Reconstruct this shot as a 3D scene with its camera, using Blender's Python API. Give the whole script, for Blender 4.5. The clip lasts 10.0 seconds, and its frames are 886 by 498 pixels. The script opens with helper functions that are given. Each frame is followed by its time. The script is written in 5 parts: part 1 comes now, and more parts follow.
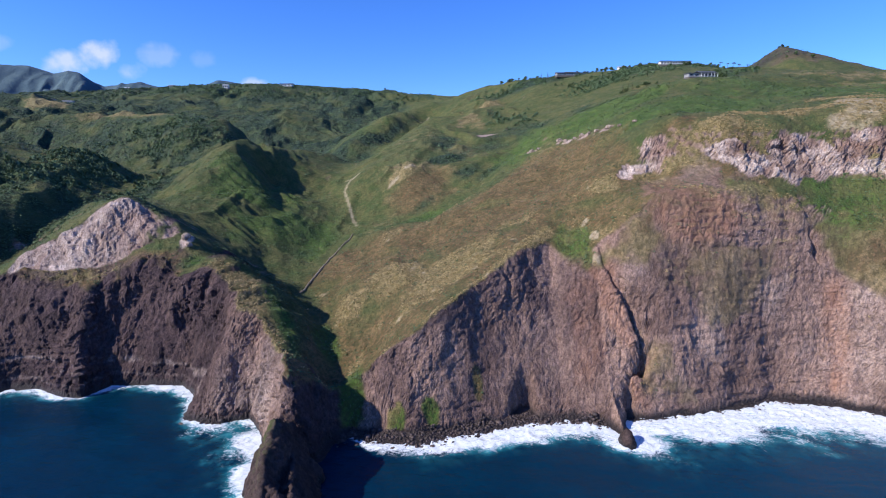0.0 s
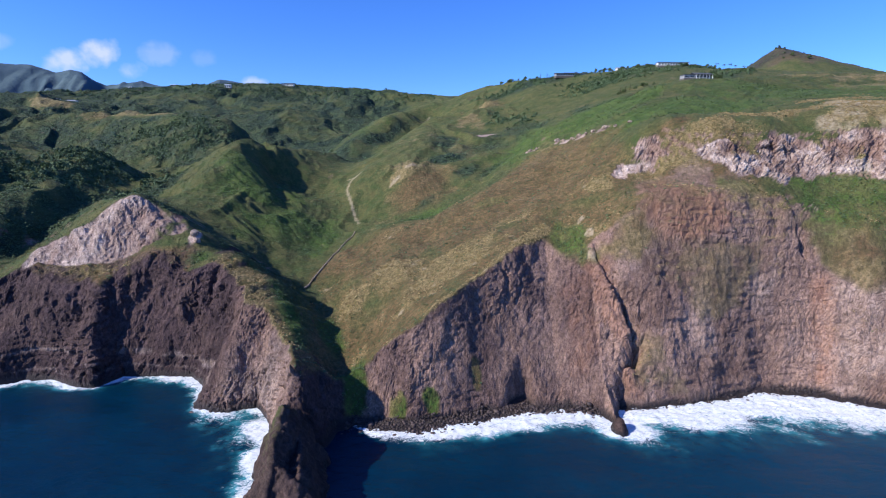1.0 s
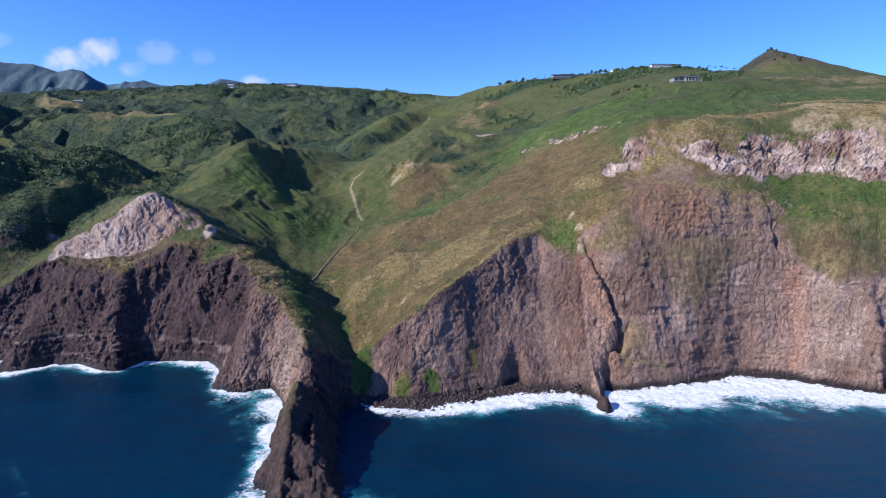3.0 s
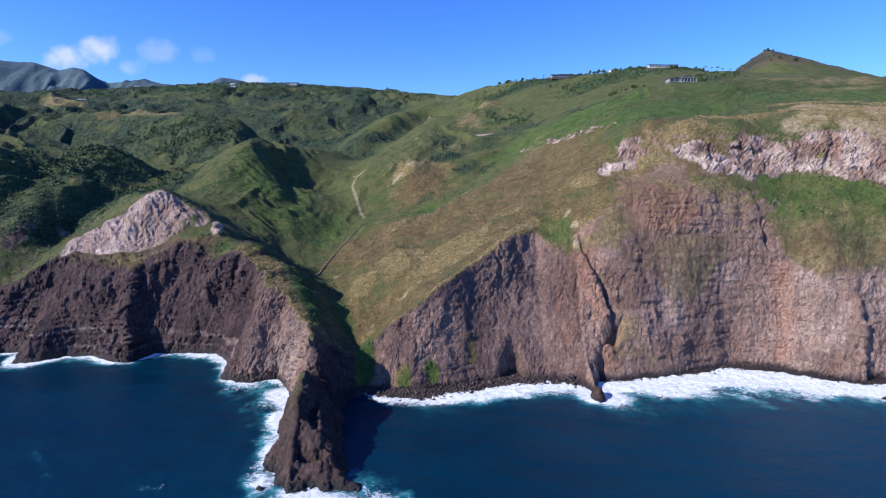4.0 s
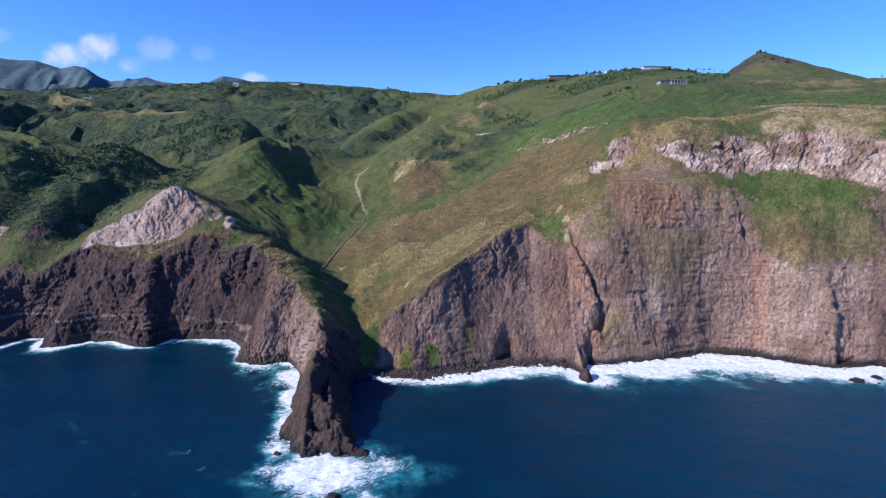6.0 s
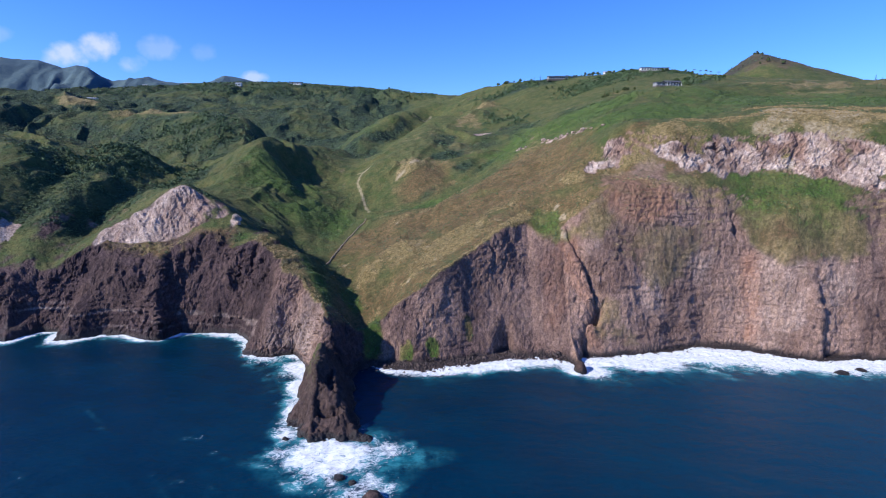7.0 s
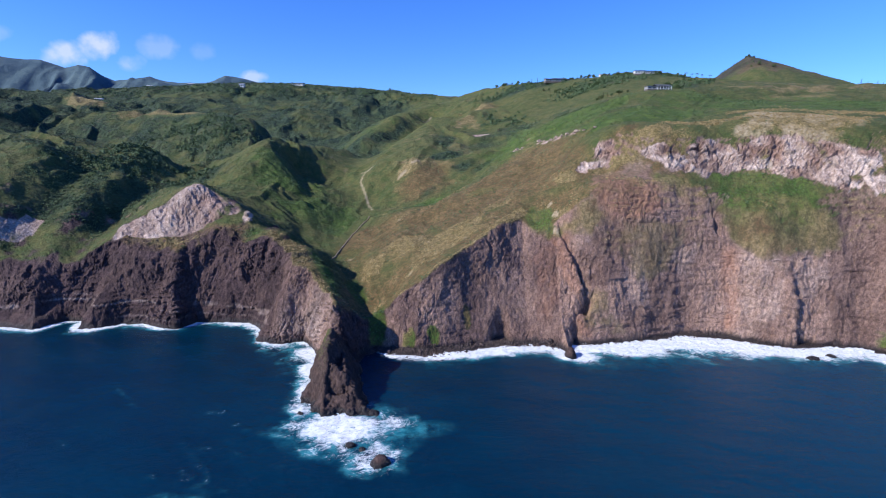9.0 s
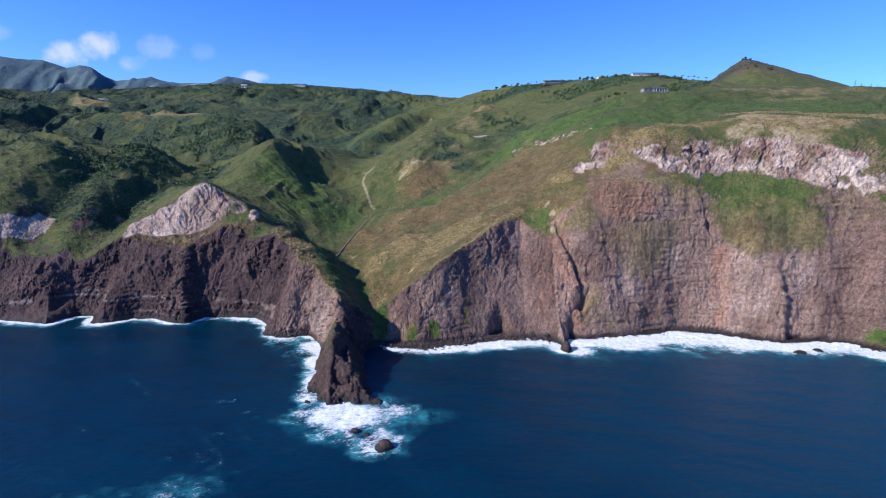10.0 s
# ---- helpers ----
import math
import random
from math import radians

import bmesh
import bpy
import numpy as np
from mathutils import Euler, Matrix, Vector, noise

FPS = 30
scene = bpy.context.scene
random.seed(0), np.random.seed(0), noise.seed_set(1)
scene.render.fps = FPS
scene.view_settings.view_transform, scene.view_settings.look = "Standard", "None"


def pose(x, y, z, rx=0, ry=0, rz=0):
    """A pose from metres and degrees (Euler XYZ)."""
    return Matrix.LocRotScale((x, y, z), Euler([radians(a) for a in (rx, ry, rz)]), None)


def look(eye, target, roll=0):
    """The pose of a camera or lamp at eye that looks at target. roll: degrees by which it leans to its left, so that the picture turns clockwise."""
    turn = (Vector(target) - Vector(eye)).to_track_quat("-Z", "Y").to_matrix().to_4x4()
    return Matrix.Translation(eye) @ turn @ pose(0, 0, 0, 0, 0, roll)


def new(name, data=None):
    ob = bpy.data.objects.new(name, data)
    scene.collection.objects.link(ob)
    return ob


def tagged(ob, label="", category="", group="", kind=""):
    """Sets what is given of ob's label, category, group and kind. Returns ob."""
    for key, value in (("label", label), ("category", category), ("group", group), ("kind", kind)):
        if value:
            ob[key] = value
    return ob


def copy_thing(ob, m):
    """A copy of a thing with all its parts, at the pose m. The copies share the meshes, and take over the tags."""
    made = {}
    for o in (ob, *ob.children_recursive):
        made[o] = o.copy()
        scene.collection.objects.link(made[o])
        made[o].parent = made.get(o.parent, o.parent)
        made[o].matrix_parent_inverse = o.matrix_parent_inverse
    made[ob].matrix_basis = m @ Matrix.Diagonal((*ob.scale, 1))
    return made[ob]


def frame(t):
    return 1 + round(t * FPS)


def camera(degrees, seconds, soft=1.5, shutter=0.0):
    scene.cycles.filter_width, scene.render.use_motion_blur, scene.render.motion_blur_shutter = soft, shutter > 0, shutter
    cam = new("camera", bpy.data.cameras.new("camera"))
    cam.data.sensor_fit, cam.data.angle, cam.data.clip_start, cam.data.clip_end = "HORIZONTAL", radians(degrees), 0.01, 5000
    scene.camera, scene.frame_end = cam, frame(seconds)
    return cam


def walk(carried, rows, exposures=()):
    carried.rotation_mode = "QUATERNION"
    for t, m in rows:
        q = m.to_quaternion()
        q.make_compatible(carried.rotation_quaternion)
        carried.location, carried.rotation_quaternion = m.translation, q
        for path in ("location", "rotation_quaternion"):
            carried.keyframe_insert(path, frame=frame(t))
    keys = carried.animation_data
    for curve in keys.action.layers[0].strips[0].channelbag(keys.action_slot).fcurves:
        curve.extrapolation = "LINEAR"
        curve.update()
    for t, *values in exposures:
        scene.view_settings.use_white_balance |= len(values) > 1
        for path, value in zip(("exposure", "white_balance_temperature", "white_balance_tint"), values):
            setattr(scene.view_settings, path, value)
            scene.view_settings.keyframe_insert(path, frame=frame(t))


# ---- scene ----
cam = camera(84.5, 10.0, soft=1.1)
PATH = [
    (0, (-0.84, 0.206, 108.237), (-0.881, 2.168, 107.848), 0.3),
    (0.5, (-0.687, -3.861, 108.389), (-0.728, -1.9, 107.999), 0.3),
    (1, (-0.628, -8.041, 108.327), (-0.67, -6.08, 107.936), 0.4),
    (1.5, (-0.409, -12.358, 108.393), (-0.451, -10.397, 108.002), 0.4),
    (2, (-0.522, -16.639, 108.444), (-0.563, -14.678, 108.051), 0.4),
    (2.5, (-0.281, -20.953, 108.606), (-0.322, -18.993, 108.212), 0.4),
    (4, (-0.016, -33.994, 109.223), (-0.057, -32.035, 108.823), 0.5),
    (4.5, (0.054, -38.209, 109.314), (0.014, -36.25, 108.911), 0.5),
    (5, (0.286, -42.672, 109.33), (0.246, -40.713, 108.927), 0.6),
    (5.5, (0.345, -47.239, 109.323), (0.306, -45.28, 108.919), 0.6),
    (7, (0.722, -61.113, 109.907), (0.681, -59.156, 109.5), 0.7),
    (7.5, (0.733, -65.78, 109.992), (0.692, -63.822, 109.584), 0.7),
    (8, (0.794, -70.667, 110.225), (0.754, -68.71, 109.817), 0.7),
    (8.5, (0.706, -75.487, 110.533), (0.667, -73.53, 110.125), 0.7),
    (9, (0.669, -80.406, 110.689), (0.631, -78.448, 110.281), 0.8),
    (9.5, (0.566, -85.517, 110.679), (0.528, -83.559, 110.272), 0.8),
    (10, (0.556, -90.433, 110.937), (0.518, -88.475, 110.531), 0.9),
]
walk(cam, [(t, look(eye, target, roll)) for t, eye, target, roll in PATH], exposures=[(0.0, 0.35, 6240, 13), (10.0, 0.34, 6180, 12.5)])

# ---- world, sun, exposure ----
SUN_TO = Vector((-0.757, -0.337, 0.559)).normalized()   # towards the sun: low, over the sea, from the left
world = bpy.data.worlds.new("sky")
scene.world = world
world.use_nodes = True
wn, wl = world.node_tree.nodes, world.node_tree.links
wn.clear()
sky = wn.new("ShaderNodeTexSky")
sky.sky_type = 'NISHITA'
sky.sun_disc = False
sky.sun_elevation = math.asin(SUN_TO.z)
sky.sun_rotation = math.atan2(SUN_TO.x, SUN_TO.y)
sky.air_density, sky.dust_density, sky.ozone_density = 1.0, 0.1, 4.0
bg = wn.new("ShaderNodeBackground")
bg.inputs["Strength"].default_value = 0.105
wo = wn.new("ShaderNodeOutputWorld")
tone = wn.new("ShaderNodeHueSaturation")
tone.inputs["Saturation"].default_value = 1.15
wl.new(sky.outputs[0], tone.inputs["Color"])
hue = wn.new("ShaderNodeMix")
hue.data_type, hue.blend_type = 'RGBA', 'MULTIPLY'
hue.inputs[0].default_value = 1.0
hue.inputs[7].default_value = (0.60, 0.885, 1.55, 1)
wl.new(tone.outputs[0], hue.inputs[6])

# small fair-weather clouds over the mountains: where they stand (across, up), half size, strength
CLOUDS = [((-0.706, 0.184), (0.050, 0.030), 0.75), ((-0.775, 0.168), (0.062, 0.026), 0.70), ((-0.640, 0.152), (0.036, 0.020), 0.38),
          ((-0.578, 0.184), (0.044, 0.026), 0.24), ((-0.493, 0.174), (0.030, 0.018), 0.12), ((-0.401, 0.132), (0.034, 0.014), 0.55), ((-0.895, 0.208), (0.040, 0.018), 0.25)]
way = wn.new("ShaderNodeTexCoord")
split = wn.new("ShaderNodeSeparateXYZ")
wl.new(way.outputs["Generated"], split.inputs[0])


def wmath(op, a, b=0.0):
    node = wn.new("ShaderNodeMath")
    node.operation = op
    for i, v in enumerate((a, b)):
        if isinstance(v, (int, float)):
            node.inputs[i].default_value = v
        else:
            wl.new(v, node.inputs[i])
    return node.outputs[0]


ahead = wmath('MAXIMUM', split.outputs[1], 0.05)
across, above = wmath('DIVIDE', split.outputs[0], ahead), wmath('DIVIDE', split.outputs[2], ahead)
puff = wn.new("ShaderNodeTexNoise")
puff.inputs["Scale"].default_value = 26.0
puff.inputs["Detail"].default_value = 5.0
wl.new(way.outputs["Generated"], puff.inputs["Vector"])
cover = None
for (ca, cb), (sa, sb), amount in CLOUDS:
    r = wmath('ADD', wmath('POWER', wmath('DIVIDE', wmath('SUBTRACT', across, ca), sa), 2.0), wmath('POWER', wmath('DIVIDE', wmath('SUBTRACT', above, cb), sb), 2.0))
    r = wmath('ADD', r, wmath('MULTIPLY', wmath('SUBTRACT', puff.outputs[0], 0.5), 3.4))
    m = wmath('MULTIPLY', wmath('POWER', wmath('MINIMUM', wmath('MAXIMUM', wmath('SUBTRACT', 1.0, r), 0.0), 1.0), 1.3), amount)
    cover = m if cover is None else wmath('MAXIMUM', cover, m)
cloud = wn.new("ShaderNodeMix")
cloud.data_type = 'RGBA'
cloud.inputs[7].default_value = (6.0, 6.4, 7.4, 1)
wl.new(cover, cloud.inputs[0])
wl.new(hue.outputs[2], cloud.inputs[6])
wl.new(cloud.outputs[2], bg.inputs["Color"])
wl.new(bg.outputs[0], wo.inputs["Surface"])

sun_data = bpy.data.lights.new("sun", 'SUN')
sun_data.energy = 5.0
sun_data.angle = radians(0.55)
sun_data.color = (1.0, 0.93, 0.82)
sun = new("sun", sun_data)
sun.matrix_world = look(SUN_TO * 400, (0, 0, 0))

# ---- noise in numpy ----
def hash01(ix, iy, iz):
    h = (ix.astype(np.int64) * 374761393 + iy.astype(np.int64) * 668265263 + iz.astype(np.int64) * 2147483647 + 1274126177) & 0xffffffff
    h = ((h ^ (h >> 13)) * 1274126177) & 0xffffffff
    h = ((h ^ (h >> 16)) * 2246822519) & 0xffffffff
    return ((h ^ (h >> 15)) & 0xffffff) / float(0xffffff)


def vnoise(x, y, z=None):
    """Smooth value noise, -1 to 1, in two or three dimensions."""
    x, y = np.asarray(x, float), np.asarray(y, float)
    x0, y0 = np.floor(x), np.floor(y)
    fx, fy = x - x0, y - y0
    fx, fy = fx * fx * (3 - 2 * fx), fy * fy * (3 - 2 * fy)
    if z is None:
        k = np.zeros_like(x0)
        a = hash01(x0, y0, k) * (1 - fx) + hash01(x0 + 1, y0, k) * fx
        b = hash01(x0, y0 + 1, k) * (1 - fx) + hash01(x0 + 1, y0 + 1, k) * fx
        return (a * (1 - fy) + b * fy) * 2 - 1
    z = np.asarray(z, float)
    z0 = np.floor(z)
    fz = z - z0
    fz = fz * fz * (3 - 2 * fz)
    out = 0
    for k, wk in ((0, 1 - fz), (1, fz)):
        a = hash01(x0, y0, z0 + k) * (1 - fx) + hash01(x0 + 1, y0, z0 + k) * fx
        b = hash01(x0, y0 + 1, z0 + k) * (1 - fx) + hash01(x0 + 1, y0 + 1, z0 + k) * fx
        out = out + (a * (1 - fy) + b * fy) * wk
    return out * 2 - 1


def fbm(x, y, z=None, octaves=4, gain=0.5):
    total, amp, norm = 0, 1.0, 0.0
    for i in range(octaves):
        s = 2.03 ** i
        total = total + amp * vnoise(x * s + 17 * i, y * s + 31 * i, None if z is None else z * s + 7 * i)
        norm += amp
        amp *= gain
    return total / norm


def ridged(x, y, z=None, octaves=3):
    total, amp, norm = 0, 1.0, 0.0
    for i in range(octaves):
        s = 2.1 ** i
        total = total + amp * (1 - 2 * np.abs(vnoise(x * s + 11 * i, y * s + 5 * i, None if z is None else z * s + 3 * i)))
        norm += amp
        amp *= 0.5
    return total / norm


def cells3(x, y, z):
    """Cellular noise: for each point a value of its block, -1 to 1, and 0 at the joints rising to 1 inside."""
    x0, y0, z0 = np.floor(x), np.floor(y), np.floor(z)
    f1, f2, val = np.full(x.shape, 9.0), np.full(x.shape, 9.0), np.zeros(x.shape)
    for i in (-1, 0, 1):
        for j in (-1, 0, 1):
            for k in (-1, 0, 1):
                cx, cy, cz = x0 + i, y0 + j, z0 + k
                a = hash01(cx, cy, cz)
                b = hash01(cx + 71, cy + 13, cz)
                c = hash01(cx, cy + 57, cz + 29)
                d = (cx + a - x) ** 2 + (cy + b - y) ** 2 + (cz + c - z) ** 2
                closer = d < f1
                f2 = np.where(closer, f1, np.minimum(f2, d))
                val = np.where(closer, a + b - 1, val)
                f1 = np.where(closer, d, f1)
    return val, smooth(0.0, 0.16, np.sqrt(f2) - np.sqrt(f1))


def smooth(a, b, v):
    t = np.clip((v - a) / (b - a), 0, 1)
    return t * t * (3 - 2 * t)


def blob(x, y, cx, cy, rx, ry, turn=0.0):
    """1 in the middle of an ellipse, falling to 0 at its edge."""
    c, s = math.cos(radians(turn)), math.sin(radians(turn))
    dx, dy = x - cx, y - cy
    return np.clip(1.4 - 1.4 * np.hypot((dx * c + dy * s) / rx, (dy * c - dx * s) / ry), 0, 1)


def area(points, a, b, edge=2.0, ruffle=0.0):
    """1 inside a polygon of the plane (a, b), 0 outside, with an edge that is soft and, with a ruffle, uneven."""
    out = np.zeros(a.shape)
    pts = np.array(points, float)
    lo, hi = pts.min(axis=0) - 3 * edge, pts.max(axis=0) + 3 * edge
    near_by = (a > lo[0]) & (a < hi[0]) & (b > lo[1]) & (b < hi[1])
    pa, pb = a[near_by], b[near_by]
    best, inside = np.full(pa.shape, 1e9), np.zeros(pa.shape, bool)
    for (ax, ay), (bx_, by_) in zip(points, points[1:] + points[:1]):
        ex, ey = bx_ - ax, by_ - ay
        t = np.clip(((pa - ax) * ex + (pb - ay) * ey) / (ex * ex + ey * ey), 0, 1)
        best = np.minimum(best, np.hypot(pa - ax - t * ex, pb - ay - t * ey))
        if ey:
            inside ^= ((ay > pb) != (by_ > pb)) & (pa < ex * (pb - ay) / ey + ax)
    wave = ruffle[near_by] if isinstance(ruffle, np.ndarray) else ruffle
    out[near_by] = smooth(-edge, edge, np.where(inside, best, -best) + 2.2 * edge * wave)
    return out


# ---- the lie of the land: coast, ridges, valleys ----
COAST = [(-900, 230), (-420, 205), (-330, 196), (-282, 194), (-249, 189), (-242, 205), (-231, 206), (-225, 192), (-216, 193), (-204, 202),
         (-190, 203), (-175, 196), (-165, 196), (-159, 208), (-148, 208), (-127, 209), (-116, 199), (-111, 180), (-97, 176), (-84, 181), (-76, 172),
         (-67, 153), (-54, 148), (-47, 155), (-45, 165), (-40, 168), (-32, 165), (-13, 164), (17, 175), (45, 182), (58, 181)]
COAST += [(62, 179), (65, 172), (68, 171.5), (71, 181), (77, 184), (105, 189), (143, 201), (166, 198), (180, 190), (194, 186), (201, 184),
          (208, 187), (220, 188), (236, 187), (246, 176), (270, 171), (320, 166), (450, 160), (900, 190)]

# the same coast higher up, where the foot's ribs and notches have run out
COAST_HIGH = [p for p in COAST if not (59 < p[0] < 75 or 190 < p[0] < 215)]
COAST_HIGH.sort(key=lambda p: p[0])

LINES = dict(
    white_crest=[(-227, 244, 53), (-205, 252, 64), (-190, 258, 76), (-183, 261, 80.5), (-172, 263, 78), (-160, 261, 72), (-150, 257, 67)],
    white_foot=[(-226, 236, 46), (-205, 235, 47), (-185, 238, 48), (-172, 240, 52), (-160, 243, 58)],
    spine=[(-150, 257, 67), (-137, 249, 60), (-114, 239, 52.5), (-91, 224, 44.5), (-76.5, 207, 35.5), (-68.5, 192, 29), (-60.5, 176, 28), (-56, 162, 25), (-54.5, 155, 20)],
    spine_edge=[(-112, 210, 42), (-98, 204, 41), (-88, 194, 35.5), (-80, 184, 29.5)],
    bench=[(-295, 224, 38), (-262, 224, 38), (-238, 224, 38.5), (-219, 225, 41), (-197, 226, 41), (-175, 226, 42), (-146, 223, 42), (-127, 218, 43)],
    gully=[(-46, 160, 0), (-50, 186, 11), (-62, 212, 22), (-83, 248, 31.5), (-100, 275, 36), (-99, 305, 41), (-90, 355, 51), (-100, 430, 75), (-122, 500, 93), (-155, 600, 103)],
    upper_valley=[(-155, 600, 103), (-185, 680, 106), (-180, 800, 126), (-120, 900, 164)],
    wall_line=[(-84, 258, 30.5), (-82, 270, 34), (-79.5, 287, 38), (-77, 310, 43), (-75, 326, 47), (-76, 373, 56), (-84, 427, 86)],
    mid_ridge=[(-175, 300, 70), (-193, 335, 80), (-187, 375, 96), (-177, 418, 108), (-163, 445, 103), (-143, 480, 95)],
    mid_face=[(-167, 350, 83), (-136, 350, 66), (-109, 322, 51)],
    flank=[(-150, 285, 60), (-124, 285, 46), (-108, 262, 38)],
    bowl=[(-158, 424, 80), (-140, 428, 70), (-122, 430, 68)],
    left_draw=[(-243, 212, 30), (-247, 240, 40), (-252, 265, 46), (-258, 300, 62), (-266, 350, 76), (-276, 430, 78), (-284, 480, 82)],
    left_nose=[(-268, 236, 46), (-268, 256, 58), (-274, 284, 72), (-287, 322, 86), (-300, 370, 94), (-318, 425, 102)],
    left_hollow=[(-287, 240, 45), (-294, 264, 58), (-305, 300, 75), (-316, 336, 87), (-326, 370, 94)],
    lump=[(-243, 284, 60), (-237, 292, 68), (-226, 303, 75), (-212, 316, 76)],
    lump_back=[(-205, 350, 70), (-225, 365, 70)],
    left_hill=[(-303, 230, 46), (-309, 241, 60), (-318, 262, 75), (-332, 325, 98), (-352, 395, 103), (-400, 450, 116)],
    left_far=[(-420, 300, 96), (-600, 420, 140), (-800, 600, 170), (-1100, 800, 200)],
    spur_a=[(-620, 757, 176), (-492, 690, 143), (-417, 650, 154), (-366, 638, 152), (-318, 622, 149), (-276, 602, 142), (-263, 565, 122), (-249, 525, 98)],
    spur_a_east=[(-246, 622, 104), (-232, 578, 92), (-217, 537, 86)],
    hollow=[(-520, 560, 104), (-400, 530, 90), (-330, 500, 82), (-292, 505, 84)],
    spur_a_back=[(-480, 735, 120), (-410, 700, 112), (-335, 680, 98), (-262, 650, 92), (-205, 600, 90), (-180, 560, 94)],
    hollow_b=[(-480, 820, 165), (-380, 790, 142), (-280, 750, 126), (-220, 700, 112)],
    draw=[(141, 610, 182), (101, 530, 144), (56, 440, 108), (30, 392, 92), (13, 352, 76), (-17, 332, 62), (-60, 352, 54)],
    spur_c=[(33, 640, 167), (16, 540, 130), (-7, 450, 105), (-40, 408, 93), (-60, 400, 80)],
    flank_edge=[(-14, 700, 158), (-28, 620, 150), (-40, 560, 135), (-54, 480, 112), (-80, 432, 90)],
    side_valley=[(-29, 700, 144), (-52, 650, 128), (-78, 595, 112), (-98, 545, 99), (-112, 505, 92)],
    spur_d=[(-187, 900, 176), (-215, 960, 205), (-287, 1050, 226)],
    spur_e=[(-280, 850, 168), (-250, 780, 140)],
    skyline_left=[(-1300, 1150, 226), (-1002, 1100, 223), (-875, 1100, 226), (-749, 1100, 233), (-623, 1100, 242), (-498, 1100, 251), (-374, 1100, 250), (-227, 1100, 241), (-100, 1000, 217), (-63, 950, 203), (-15, 900, 193)],
    behind_left=[(-1300, 1500, 225), (-700, 1500, 235), (-200, 1500, 225), (200, 1400, 210)],
    slope_left=[(-309, 900, 176), (-480, 950, 205), (-700, 900, 190)],
    spur_b=[(-133, 525, 102), (-122, 565, 118), (-108, 600, 130), (-86, 655, 154), (-66, 695, 162), (-50, 760, 172)],
)
LINES.update(
    brow=[(-42, 171, 16), (-30, 172, 26), (-14, 180, 37), (5, 195, 50), (25, 215, 60), (45, 238, 68), (52, 232, 64), (58, 222, 60)],
    brow_right=[(72, 222, 73), (88, 224, 89), (110, 222, 90), (135, 220, 88), (165, 213, 75), (200, 206, 71), (240, 197, 73), (320, 190, 75)],
    grass_low=[(-66, 231, 25), (-37, 243, 46), (-15, 280, 55), (25, 285, 73), (67, 300, 93)],
    grass_mid=[(-48, 318, 57), (-8, 300, 66), (20, 325, 82), (60, 360, 104)],
    grass_high=[(75, 420, 122), (107, 470, 138), (150, 520, 165)],
    grass_top=[(-47, 700, 149), (-3, 640, 140), (96, 640, 184)],
    ledge=[(80, 264, 97), (104, 260, 100)],
    scarp_foot=[(104, 258, 99), (125, 246, 101), (150, 241, 100), (180, 241, 99), (215, 230, 97), (250, 217, 95), (320, 208, 92)],
    scarp_top=[(88, 278, 106), (104, 272, 118), (120, 267, 124), (137, 255, 121), (161, 251, 119), (185, 253, 121), (205, 252, 126), (225, 246, 126), (250, 235, 122), (320, 224, 118)],
    upper=[(83, 363, 118), (112, 336, 135), (120, 292, 128), (160, 290, 131), (205, 269, 134), (240, 264, 134), (320, 260, 132)],
    upper_b=[(197, 300, 138), (190, 329, 143), (150, 398, 158), (182, 396, 162), (215, 400, 164), (280, 350, 150), (400, 420, 175)],
    skyline=[(-15, 900, 193), (14, 850, 196), (70, 750, 204), (111, 700, 205), (145, 680, 206), (209, 650, 210), (232, 620, 210), (270, 600, 208), (300, 560, 196), (409, 500, 185), (520, 480, 182)],
    behind=[(200, 850, 205), (320, 720, 205), (420, 640, 203), (700, 900, 212), (600, 650, 200)],
    cone=[(385, 700, 213), (600, 800, 222)],
    right_far=[(450, 250, 128), (600, 350, 160), (900, 500, 200), (1200, 800, 220)],
)

centres = []
for line in LINES.values():
    for a, b in zip(line, line[1:]):
        a, b = np.array(a, float), np.array(b, float)
        n = max(1, int(np.hypot(*(b - a)[:2]) / (14 if a[1] < 480 else 30)))
        centres += [a + (b - a) * i / n for i in range(n)]
    centres.append(np.array(line[-1], float))
kept = []
for c in centres:
    if all(abs(c[0] - k[0]) + abs(c[1] - k[1]) > 2.5 for k in kept):
        kept.append(c)
CENTRES = np.array(kept)
SOFT = 36.0


def kernel(px, py):
    return np.sqrt((px[:, None] - CENTRES[None, :, 0]) ** 2 + (py[:, None] - CENTRES[None, :, 1]) ** 2 + SOFT)


count = len(CENTRES)
system = np.zeros((count + 3, count + 3))
system[:count, :count] = kernel(CENTRES[:, 0], CENTRES[:, 1]) - np.eye(count) * 0.6
system[:count, count:] = np.c_[np.ones(count), CENTRES[:, :2]]
system[count:, :count] = system[:count, count:].T
WEIGHTS = np.linalg.solve(system, np.r_[CENTRES[:, 2], 0, 0, 0])


def land(px, py):
    """The broad height of the land above the cliffs."""
    px, py = np.asarray(px, float), np.asarray(py, float)
    flat_x, flat_y = px.ravel(), py.ravel()
    out = np.empty(len(flat_x))
    for i in range(0, len(flat_x), 20000):
        s = slice(i, i + 20000)
        out[s] = kernel(flat_x[s], flat_y[s]) @ WEIGHTS[:count] + WEIGHTS[count] + WEIGHTS[count + 1] * flat_x[s] + WEIGHTS[count + 2] * flat_y[s]
    return out.reshape(px.shape)


